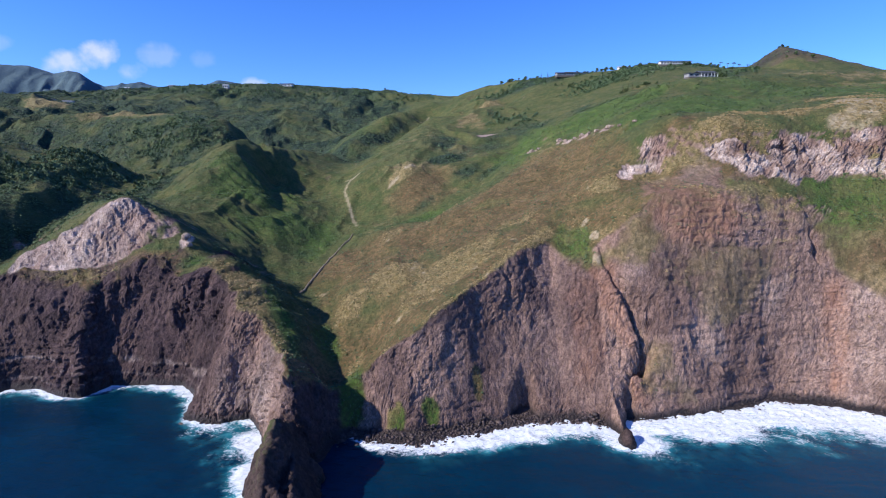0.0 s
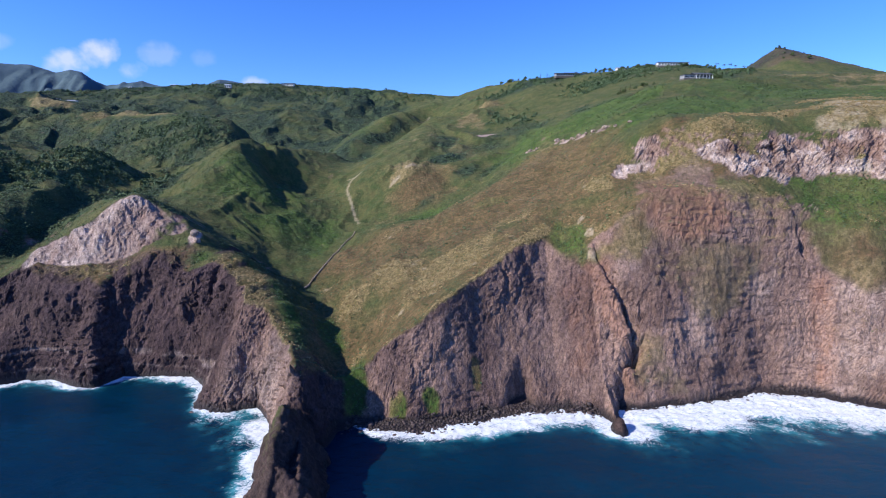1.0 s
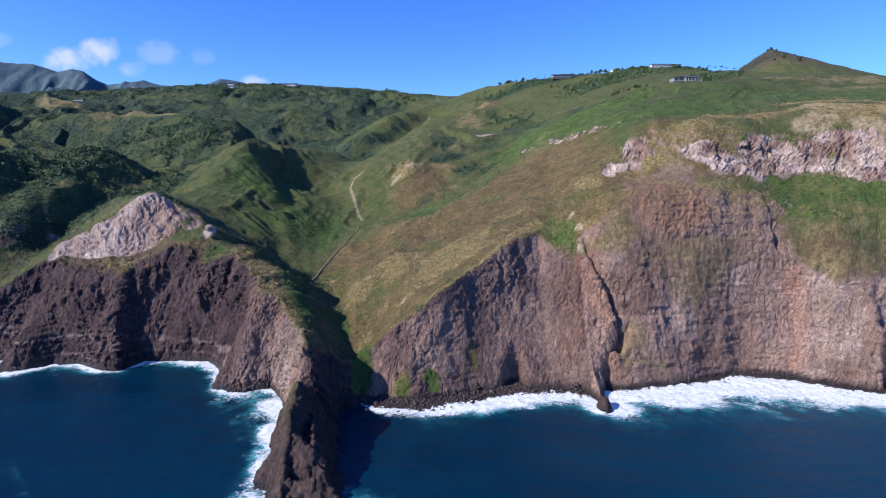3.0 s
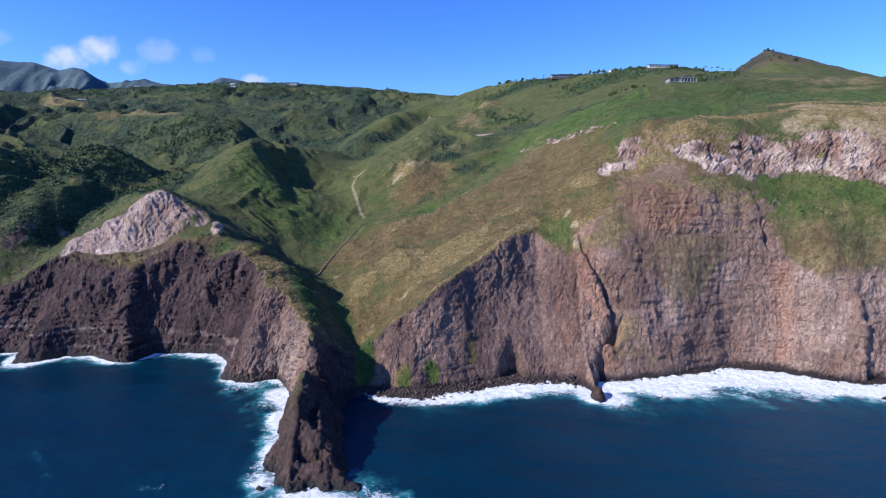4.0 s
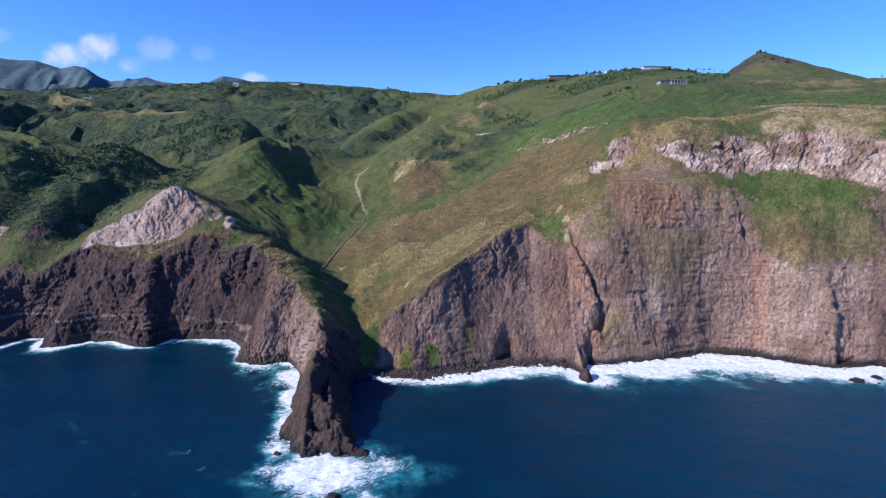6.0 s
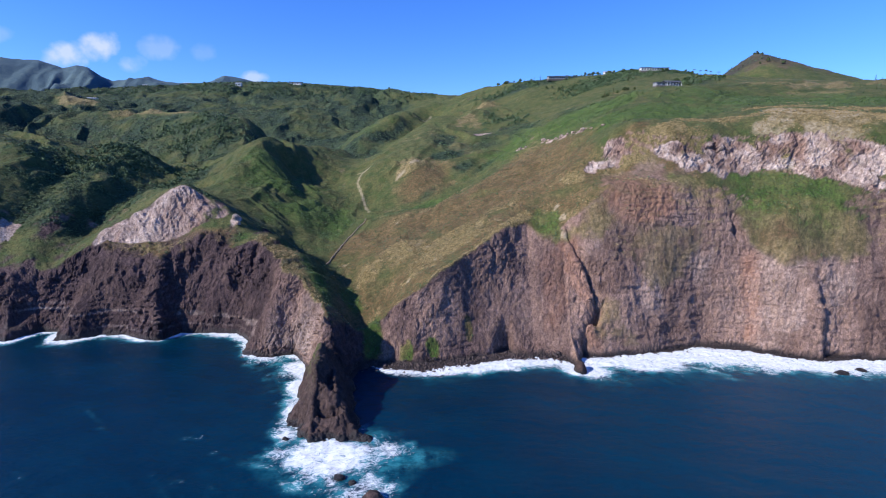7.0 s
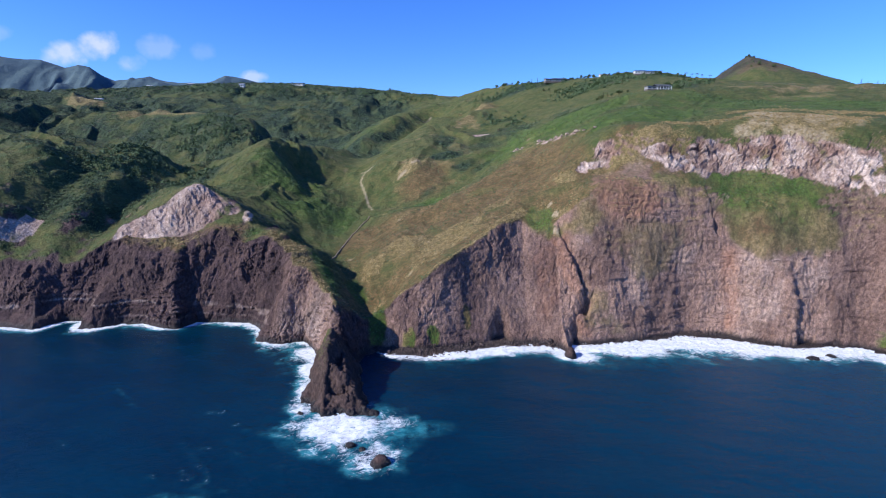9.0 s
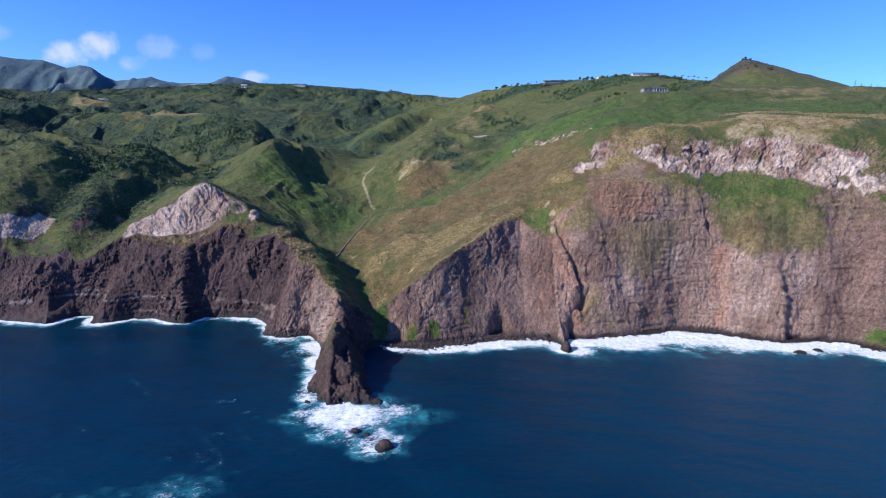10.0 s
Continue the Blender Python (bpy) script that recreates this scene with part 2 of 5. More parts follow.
def inland(px, py, coast):
    """Signed distance from the coast, positive on land."""
    px, py = np.asarray(px, float), np.asarray(py, float)
    best, inside = np.full(px.shape, 1e9), np.zeros(px.shape, bool)
    loop = coast + [(900, 4000), (-900, 4000)]
    for (ax, ay), (bx, by) in zip(loop, loop[1:] + loop[:1]):
        ex, ey = bx - ax, by - ay
        t = np.clip(((px - ax) * ex + (py - ay) * ey) / (ex * ex + ey * ey), 0, 1)
        best = np.minimum(best, (px - ax - t * ex) ** 2 + (py - ay - t * ey) ** 2)
        cross = (ay > py) != (by > py)
        if ey:
            inside ^= cross & (px < ex * (py - ay) / ey + ax)
    return np.where(inside, 1, -1) * np.sqrt(best)


def cliff(px, py, d):
    """How high a cliff may stand at a distance d from the coast."""
    lean = np.interp(px, [-300, -282, -258, -246, -236, -228, -218, -206, -190, -172, -152, -127, -105, -80, -60, -45, -38, -14, -5, 10, 25, 45, 56, 63, 68, 73, 85, 120, 300],
                     [1.45, 1.45, 1.4, 1.85, 1.9, 1.5, 1.4, 1.9, 2.0, 1.75, 2.1, 2.4, 2.1, 2.3, 3.2, 1.6, 1.7, 2.7, 2.7, 2.1, 1.75, 1.38, 1.5, 1.6, 1.75, 1.95, 2.5, 3.3, 3.5])
    beach = np.interp(px, [-60, -45, -30, 20, 55, 62, 80, 150, 300], [0.5, 3, 7.5, 6, 3, 1, 1.5, 4, 3])
    west = smooth(-60, -85, px)
    wobble = (1.4 + 2.6 * west) * fbm(px / 15.0, py / 22.0, octaves=3)
    e = d + wobble * smooth(2, 8, d)
    # a sea cave under the middle cliff
    rise = lean * (e - beach)
    e = e - 11.0 * np.exp(-((px - 26.5 - 0.25 * (py - 178)) / np.interp(rise, [0, 18], [6.0, 2.2])) ** 4) * (1 - smooth(10, 20, rise))
    # the cave and the crack of the far wall
    e = e - 10.0 * np.exp(-((px - 208.5) / 4.0) ** 4) * (1 - smooth(4.5, 9, rise)) - (1.2 + 1.6 * vnoise(rise / 7, rise / 5)) * np.exp(-((px - 202.5 - 0.02 * rise + 0.8 * vnoise(rise / 6, rise / 11)) / 1.9) ** 2) * (1 - smooth(44, 56, rise))
    # the great fissure between the two cliffs: it slants up to the left, its left wall the steeper
    middle = np.interp(rise, [0, 8, 18, 28, 36, 50, 60, 70], [71.5, 72, 74, 80, 78.5, 74, 68.5, 66])
    depth = np.interp(rise, [0, 8, 18, 28, 36, 50, 60, 70], [4.5, 4.5, 5.5, 9.0, 10.0, 8.0, 4.5, 0])
    aside = px - middle + 1.8 * fbm(px / 6, rise / 6, octaves=3)
    e = e - depth * (0.85 + 0.35 * vnoise(rise / 4, rise / 7)) * np.where(aside < 0, np.exp(-(aside / 1.7) ** 2), np.exp(-(aside / 6.0) ** 2))
    rib = px - np.interp(rise, [0, 12, 30], [78, 77, 74])
    e = e + 2.6 * np.exp(-(rib / 2.4) ** 2) * smooth(3, 8, rise) * (1 - smooth(18, 26, rise))
    rib = px - np.interp(rise, [50, 75, 95], [165.5, 159, 157])
    e = e - (1.6 + 2.0 * vnoise(rise / 5, rise / 9 + 3)) * np.where(rib < 0, np.exp(-(rib / 1.3) ** 2), np.exp(-(rib / 3.5) ** 2)) * smooth(46, 56, rise) * (1 - smooth(84, 92, rise))
    # broad ribs and recesses of the far wall
    e = e + smooth(84, 100, px) * (1.0 * vnoise(px / 13 + 0.35 * rise / 13, rise / 40) + 0.8 * vnoise(px / 6 - 0.2 * rise / 6, rise / 16 + 5))
    # the lit buttress above the dark recess
    e = e + 4.5 * np.exp(-((px - 143) / 25) ** 2) * smooth(18, 52, rise)
    low = np.where(d < beach, 0.28 * d, 0.28 * beach + lean * np.maximum(e - beach, 0))
    return np.where(d < 0, 0.9 * d, np.maximum(low, 0.15 * d))


# ---- the ground sheet ----
COLS, ROWS = 940, 640
OY = -60.0
u = np.linspace(-1.36, 1.36, COLS)
near = np.interp(u, [-1.36, -0.5, -0.36, -0.15, -0.1, 1.36], [170, 168, 160, 138, 150, 155])
# broad shape on a coarse net, then refined
cu = np.linspace(-1.36, 1.36, 280)
cv = np.geomspace(190, 1560, 420)
net = land(cu[:, None] * cv[None, :], np.broadcast_to(cv[None, :] + OY, (280, 420)))


def broad(px, py):
    dist = py - OY
    fi = np.clip((px / dist + 1.36) / 2.72 * 279, 0, 278.999)
    fj = np.clip(np.log(dist / 190) / math.log(1560 / 190) * 419, 0, 418.999)
    i, j = fi.astype(int), fj.astype(int)
    a, b = fi - i, fj - j
    return (net[i, j] * (1 - a) + net[i + 1, j] * a) * (1 - b) + (net[i, j + 1] * (1 - a) + net[i + 1, j + 1] * a) * b


def height(px, py):
    top = broad(px, py)
    far = smooth(260, 520, py)
    # erosion: spurs and gullies on the hillsides, stronger inland
    lean_x = px + 0.45 * py
    rough = (2.0 + (6.5 + 3.5 * smooth(-90, -160, px) + 3 * smooth(-110, -170, px) * smooth(440, 560, py)) * far * (1 - 0.55 * smooth(720, 900, py)) + 2.5 * smooth(600, 900, py)) * ridged(lean_x / (34 + 46 * far) + fbm(px / 60, py / 60, octaves=2), py / (75 + 60 * far)) + 1.0 * fbm(px / 9.0, py / 9.0, octaves=3) + 3.4 * smooth(-90, -150, px) * smooth(235, 330, py) * ridged((px - 0.3 * py) / 27 + 0.8 * fbm(px / 35 + 9, py / 35, octaves=2), py / 55)
    clear = np.clip(1.5 * np.maximum(blob(px, py, -90, 610, 100, 170, 15), 0.7 * blob(px, py, -340, 610, 150, 70, -15)), 0, 1)
    top = top + rough * (1 - 0.8 * clear) * (1 - 0.55 * smooth(150, 260, px) * (1 - far)) * (1 - 0.85 * smooth(1020, 1090, py)) * (1 - 0.75 * smooth(500, 560, py) * smooth(60, 120, px)) * (1 - 0.75 * smooth(400, 480, py) * smooth(280, 340, px))
    top = top + 3.5 * np.exp(-((px + 139) ** 2 + (py - 248) ** 2) / 22.0)
    # rills that rain has cut into the lee of the spine and the ridge above the gully
    run, fall = 0.617 * px - 0.787 * py, 0.787 * px + 0.617 * py
    top = top + 3.4 * ridged(run / 8.5 + 0.8 * fbm(px / 22, py / 22, octaves=2), fall / 60) * np.clip(1.4 * blob(px, py, -96, 236, 62, 26, -52), 0, 1)
    run = 0.25 * px + 0.97 * py
    top = top + 2.5 * ridged(run / 10 + 0.9 * fbm(px / 25 + 7, py / 25, octaves=2), px / 70) * np.clip(1.4 * blob(px, py, -138, 345, 50, 75), 0, 1)
    top = top + 2.4 * ridged(run / 17 + 0.9 * fbm(px / 40 + 3, py / 40, octaves=2), px / 90) * clear
    # the cone of an old cinder hill
    aside = np.where(px < 460, (px - 460) * 1.35, (px - 460) * 0.53)
    hill = 259 - 0.60 * np.hypot(aside, (py - 742) * 0.8) + 1.8 * fbm(px / 18, py / 18, octaves=3)
    top = np.where(hill > top - 12, np.maximum(top, hill) + 0.25 * np.maximum(0, 6 - np.abs(top - hill)), top)
    d = inland(px, py, COAST)
    warp_x = px + 2.5 * fbm(px / 16 + 3, py / 11, octaves=2)
    upper = inland(warp_x, py, COAST_HIGH)
    d = d + (upper - d) * smooth(6, 18, np.minimum(d, upper))
    c = cliff(px, py, d)
    k = 3.0 + 13.0 * smooth(78, 100, px)
    mix = np.clip(0.5 + 0.5 * (top - c) / k, 0, 1)
    near_sea = 1 - smooth(60, 66, d)
    return top + (c - top) * mix * near_sea - k * mix * (1 - mix) * 0.5 * near_sea, d, mix * near_sea


# rows follow the slope, so that steep faces get as many as flat ground
probe = np.geomspace(1.0, 1.0 + 1440.0, 900) - 1.0
py = near[:, None] + probe[None, :]
px = u[:, None] * (py - OY)
pz, _, _ = height(px, py)
step = np.hypot(np.diff(py, axis=1) * 0.75, np.diff(pz, axis=1)) / (py[:, 1:] - OY) ** 1.02
arc = np.concatenate([np.zeros((COLS, 1)), np.cumsum(step, axis=1)], axis=1)
kern = np.hanning(25)
kern /= kern.sum()
padded = np.pad(arc, ((12, 12), (0, 0)), mode="edge")
arc = sum(padded[i:i + COLS] * kern[i] for i in range(25))
gy = np.empty((COLS, ROWS))
for i in range(COLS):
    gy[i] = np.interp(np.linspace(0, arc[i, -1], ROWS), arc[i], py[i])
gx = u[:, None] * (gy - OY)
gz, gd, gcliff = height(gx, gy)
P = np.stack([gx, gy, gz], axis=2)


def grid_normals(q):
    a = np.gradient(q, axis=0)
    b = np.gradient(q, axis=1)
    n = np.cross(a, b)
    n /= np.linalg.norm(n, axis=2, keepdims=True) + 1e-9
    return n


N0 = grid_normals(P)
steep = 1 - smooth(0.45, 0.78, N0[..., 2])
steep_soft = steep.copy()
for axis in (0, 1):
    steep_soft = (np.roll(steep_soft, 2, axis) + np.roll(steep_soft, -2, axis) + steep_soft * 2) / 4
x, y, z = P[..., 0], P[..., 1], P[..., 2]
rx, ry = 0.82 * x + 0.57 * y, 0.82 * y - 0.57 * x
wx = rx + 3.0 * fbm(rx / 19, ry / 19, z / 23, octaves=2)
wy = ry + 3.0 * fbm(rx / 19 + 40, ry / 19, z / 23, octaves=2)
layers = smooth(-0.1, 0.5, vnoise(rx / 34 + 9, ry / 34, z / 22) + 0.6 * (1 - smooth(10, 45, z)) - 0.3)
west = smooth(-40, -70, x)
east = smooth(76, 96, x)
# jointed blocks and columns, in two sizes, where the rock is bare
bare = (steep_soft > 0.03) & (y < 300)
big, big_in, small, small_in = (np.zeros(x.shape) for _ in range(4))
big[bare], big_in[bare] = cells3(wx[bare] / 4.6, wy[bare] / 4.6, z[bare] / 11.0)
small[bare], small_in[bare] = cells3(wx[bare] / 1.9 + 40, wy[bare] / 1.9, z[bare] / 2.6)
jointed = 1.25 * big + 0.5 * big_in + 0.55 * small + 0.3 * small_in
ledge_phase = z / 2.9 + 2.6 * fbm(rx / 34, ry / 34, z / 15, octaves=3)
ledges = (ledge_phase - np.floor(ledge_phase)) * layers
crag = ((1.6 + 0.6 * west - 0.6 * east) * fbm(wx / 15, wy / 15, z / 28, octaves=3) + (1.1 + 1.0 * west - 0.7 * east) * ridged(wx / 9, wy / 9, z / 30) * smooth(-0.4, 0.4, vnoise(rx / 40, ry / 40, z / 50))
        - (0.3 + 0.45 * west + 0.1 * east) * ledges + (0.45 + 0.45 * west - 0.30 * east) * (0.35 + 0.95 * smooth(-0.3, 0.4, vnoise(rx / 27 + 2, ry / 27, z / 20))) * jointed + 0.6 * fbm(wx / 2.4, wy / 2.4, z / 2.8, octaves=2) + (0.25 + 0.55 * east) * fbm(wx / 11, wy / 11, z / 1.5, octaves=3) + 0.45 * east * fbm(wx / 1.9, wy / 1.9, z / 9, octaves=2))
# the pale scarps are fluted by rain
crest_y = np.interp(x, [-229, -205, -190, -183, -172, -160, -150, -143], [245, 253, 259, 262, 263, 261, 257, 252])
foot_y = np.interp(x, [-229, -205, -185, -172, -160, -150, -143], [237, 235, 238.5, 241, 244, 247, 252])
face_left = smooth(-231, -225, x) * smooth(-143, -150, x) * smooth(-1.5, 1.5, y - foot_y) * smooth(3.5, -0.5, y - crest_y)
scarp_low = np.interp(x, [95, 104, 125, 150, 180, 215, 250, 330], [262, 258, 246, 241, 241, 230, 217, 208])
scarp_high = np.interp(x, [95, 104, 120, 137, 161, 185, 205, 225, 250, 330], [272, 271, 267, 256, 252, 254, 255, 250, 240, 226])
SCARPS = [[(86, 97), (106, 98), (106, 103), (92, 102)], [(95, 105), (102, 114), (108, 117), (112, 108), (106, 104)], [(124, 110), (133, 115), (141, 115), (149, 108), (158, 99), (150, 96), (138, 100), (127, 106)],
          [(152, 112), (160, 118), (174, 117), (184, 110), (182, 98), (160, 96), (154, 102)], [(186, 114), (198, 119), (212, 121), (226, 119), (240, 116), (256, 111), (258, 102), (238, 97), (222, 94), (206, 97), (180, 98), (184, 107)],
          [(205, 100), (236, 90), (244, 94), (222, 101)], [(246, 96), (262, 98), (300, 96), (300, 86), (252, 87)]]
scarp_edge = 1.1 * fbm(x / 8, z / 8, octaves=3) + 0.5 * fbm(x / 3, z / 3, octaves=2) - 0.15
crags = np.maximum.reduce([area(p, x, z, 1.5, scarp_edge) for p in SCARPS])
face_right = np.maximum(smooth(92, 100, x) * smooth(-1.5, 1.5, y - scarp_low) * smooth(3.0, -0.5, y - scarp_high) * (0.3 + 0.7 * crags), crags * (y > 205) * (y < 266))
flutes = (1.7 + 0.4 * west) * ridged(wx / 6.0 + 0.05 * z, wy / 14.0, z / 40) + (1.35 - 0.75 * west) * jointed + (2.0 - 0.8 * west) * fbm(wx / 6.0, wy / 6.0, z / 6, octaves=4) - 1.2
fluted = np.maximum(face_left, face_right)
# where grass holds on the far wall it is smoother
edge_noise = 1.0 * fbm(x / 13, z / 12, octaves=4) + 0.5 * fbm(x / 4, z / 4, octaves=2)
TURF_OLIVE = [[(106, 68), (146, 69), (145, 53), (129, 37), (113, 35), (101, 52)], [(82, 30), (93, 26), (98, 8), (88, 6), (81, 14)]]
TURF_DRY = [[(162, 76), (168, 62), (177, 52), (206, 51), (228, 56), (228, 70), (212, 82), (195, 86), (174, 88)], [(74, 72), (70, 64), (84, 62), (90, 72), (84, 84), (76, 82)]]
TURF_GREEN = [[(160, 98), (180, 100), (215, 98), (222, 86), (214, 66), (207, 66), (196, 78), (180, 82), (170, 88)], [(49, 66), (54, 70), (61, 66), (66, 60), (60, 58), (52, 61)], [(120, 92), (136, 98), (150, 92), (140, 88)]]
low_face = (y < 246) & (gd < 78)
olive, dry_turf, green_turf = (np.maximum.reduce([area(p, x, z, 2.6, edge_noise) for p in group]) * low_face for group in (TURF_OLIVE, TURF_DRY, TURF_GREEN))
turf = np.maximum.reduce([0.62 * olive, 0.9 * dry_turf, green_turf])
crag = crag * (1 - 0.6 * turf)
crag = crag * (1 - fluted) + flutes * fluted
steep_soft = np.maximum(steep_soft, fluted * 0.9)
rough_bench = smooth(-128, -140, x) * smooth(-232, -222, x) * smooth(212, 219, y) * smooth(245, 236, y) * (1 - fluted)
crag = crag + rough_bench * (1.6 * ridged(wx / 6, wy / 12, z / 18) + 0.9 * fbm(wx / 3, wy / 3, z / 3, octaves=3))
steep_soft = np.maximum(steep_soft, 0.75 * rough_bench)
P = P + N0 * (crag * steep_soft * smooth(-1, 3, gd) * (1 - 0.3 * smooth(300, 500, y)))[..., None]
P = P + N0 * (0.25 * fbm(x / 3.1, y / 3.1, octaves=2) * (1 - steep_soft) * smooth(1, 6, gd))[..., None]


def grid_mesh(name, q, smooth_shade=True):
    """One sheet from an array of points, columns by rows."""
    nc, nr = q.shape[:2]
    idx = np.arange(nc * nr).reshape(nc, nr)
    quads = np.stack([idx[:-1, :-1], idx[1:, :-1], idx[1:, 1:], idx[:-1, 1:]], axis=-1).reshape(-1, 4)
    me = bpy.data.meshes.new(name)
    me.vertices.add(nc * nr)
    me.vertices.foreach_set("co", q.reshape(-1).astype(np.float32))
    me.loops.add(quads.size)
    me.loops.foreach_set("vertex_index", quads.reshape(-1).astype(np.int32))
    me.polygons.add(len(quads))
    me.polygons.foreach_set("loop_start", np.arange(0, quads.size, 4, dtype=np.int32))
    me.update(calc_edges=True)
    if smooth_shade:
        me.polygons.foreach_set("use_smooth", np.ones(len(quads), bool))
    return me


def point_values(me, name, values):
    me.attributes.new(name, 'FLOAT', 'POINT').data.foreach_set("value", np.ascontiguousarray(values, dtype=np.float32).ravel())


ground_mesh = grid_mesh("ground", P)
# ---- materials ----
class Nodes:
    """Short hand for building a node material."""

    def __init__(self, name):
        self.mat = bpy.data.materials.new(name)
        self.mat.use_nodes = True
        self.n, self.l = self.mat.node_tree.nodes, self.mat.node_tree.links
        self.bsdf = self.n["Principled BSDF"]
        self.coord = self.n.new("ShaderNodeTexCoord").outputs["Object"]

    def put(self, socket, value):
        if isinstance(value, (int, float)):
            socket.default_value = value
        elif isinstance(value, tuple):
            socket.default_value = (*value, 1) if len(value) == 3 and socket.type == 'RGBA' else value
        else:
            self.l.new(value, socket)

    def attribute(self, name):
        node = self.n.new("ShaderNodeAttribute")
        node.attribute_name = name
        return node.outputs["Fac"]

    def noise(self, scale, detail=4.0, stretch=(1, 1, 1), rough=0.55, warp=0.0):
        m = self.n.new("ShaderNodeMapping")
        m.inputs["Scale"].default_value = stretch
        self.l.new(self.coord, m.inputs["Vector"])
        t = self.n.new("ShaderNodeTexNoise")
        self.l.new(m.outputs[0], t.inputs["Vector"])
        t.inputs["Scale"].default_value, t.inputs["Detail"].default_value = scale, detail
        t.inputs["Roughness"].default_value, t.inputs["Distortion"].default_value = rough, warp
        return t.outputs[0]

    def cells(self, scale, stretch=(1, 1, 1)):
        m = self.n.new("ShaderNodeMapping")
        m.inputs["Scale"].default_value = stretch
        self.l.new(self.coord, m.inputs["Vector"])
        t = self.n.new("ShaderNodeTexVoronoi")
        t.inputs["Scale"].default_value = scale
        self.l.new(m.outputs[0], t.inputs["Vector"])
        return t.outputs["Distance"]

    def span(self, value, a, b, lo=0.0, hi=1.0):
        r = self.n.new("ShaderNodeMapRange")
        r.interpolation_type = 'SMOOTHSTEP'
        for i, v in enumerate((value, a, b, lo, hi)):
            self.put(r.inputs[i], v)
        return r.outputs[0]

    def math(self, op, a, b=0.0):
        node = self.n.new("ShaderNodeMath")
        node.operation = op
        self.put(node.inputs[0], a)
        self.put(node.inputs[1], b)
        return node.outputs[0]

    def mix(self, fac, a, b, blend='MIX'):
        node = self.n.new("ShaderNodeMix")
        node.data_type, node.blend_type = 'RGBA', blend
        self.put(node.inputs[0], fac)
        self.put(node.inputs[6], a)
        self.put(node.inputs[7], b)
        return node.outputs[2]

    def bump(self, height, strength, distance):
        node = self.n.new("ShaderNodeBump")
        node.inputs["Strength"].default_value, node.inputs["Distance"].default_value = strength, distance
        self.l.new(height, node.inputs["Height"])
        return node.outputs[0]

    def done(self, colour, rough=0.9, normal=None, metal=0.0, specular=0.3):
        self.put(self.bsdf.inputs["Base Color"], colour)
        self.put(self.bsdf.inputs["Roughness"], rough)
        self.bsdf.inputs["Metallic"].default_value = metal
        self.bsdf.inputs["Specular IOR Level"].default_value = specular
        if normal is not None:
            self.l.new(normal, self.bsdf.inputs["Normal"])
        return self.mat


def rock_colours(k, dark, light, wet=None):
    """Weathered basalt: blotches, rain streaks, grain and cracks."""
    blotch = k.span(k.noise(0.035, 5, (1, 1, 0.7), 0.6, 0.4), 0.38, 0.64)
    streak = k.span(k.noise(0.32, 4, (1, 1, 0.11), 0.6, 0.6), 0.35, 0.68)
    grain = k.span(k.noise(0.55, 7, (1, 1, 1), 0.68), 0.34, 0.68)
    crack = k.span(k.noise(0.75, 5, (1, 1, 0.45), 0.7, 1.5), 0.44, 0.52)
    col = k.mix(blotch, dark, light)
    col = k.mix(k.math('MULTIPLY', streak, 0.5), col, tuple(c * 1.25 for c in light))
    col = k.mix(k.span(grain, 0, 1, 0.5, 0.0), col, tuple(c * 0.6 for c in dark))
    col = k.mix(k.span(crack, 0, 1, 0.45, 0.0), col, tuple(c * 0.4 for c in dark))
    speck = k.noise(2.2, 4, (1, 1, 0.7), 0.7)
    col = k.mix(k.span(speck, 0.46, 0.30, 0.0, 0.5), col, tuple(c * 0.45 for c in dark))
    return k.mix(k.span(speck, 0.55, 0.72, 0.0, 0.45), col, tuple(min(0.8, c * 1.35) for c in light)), grain


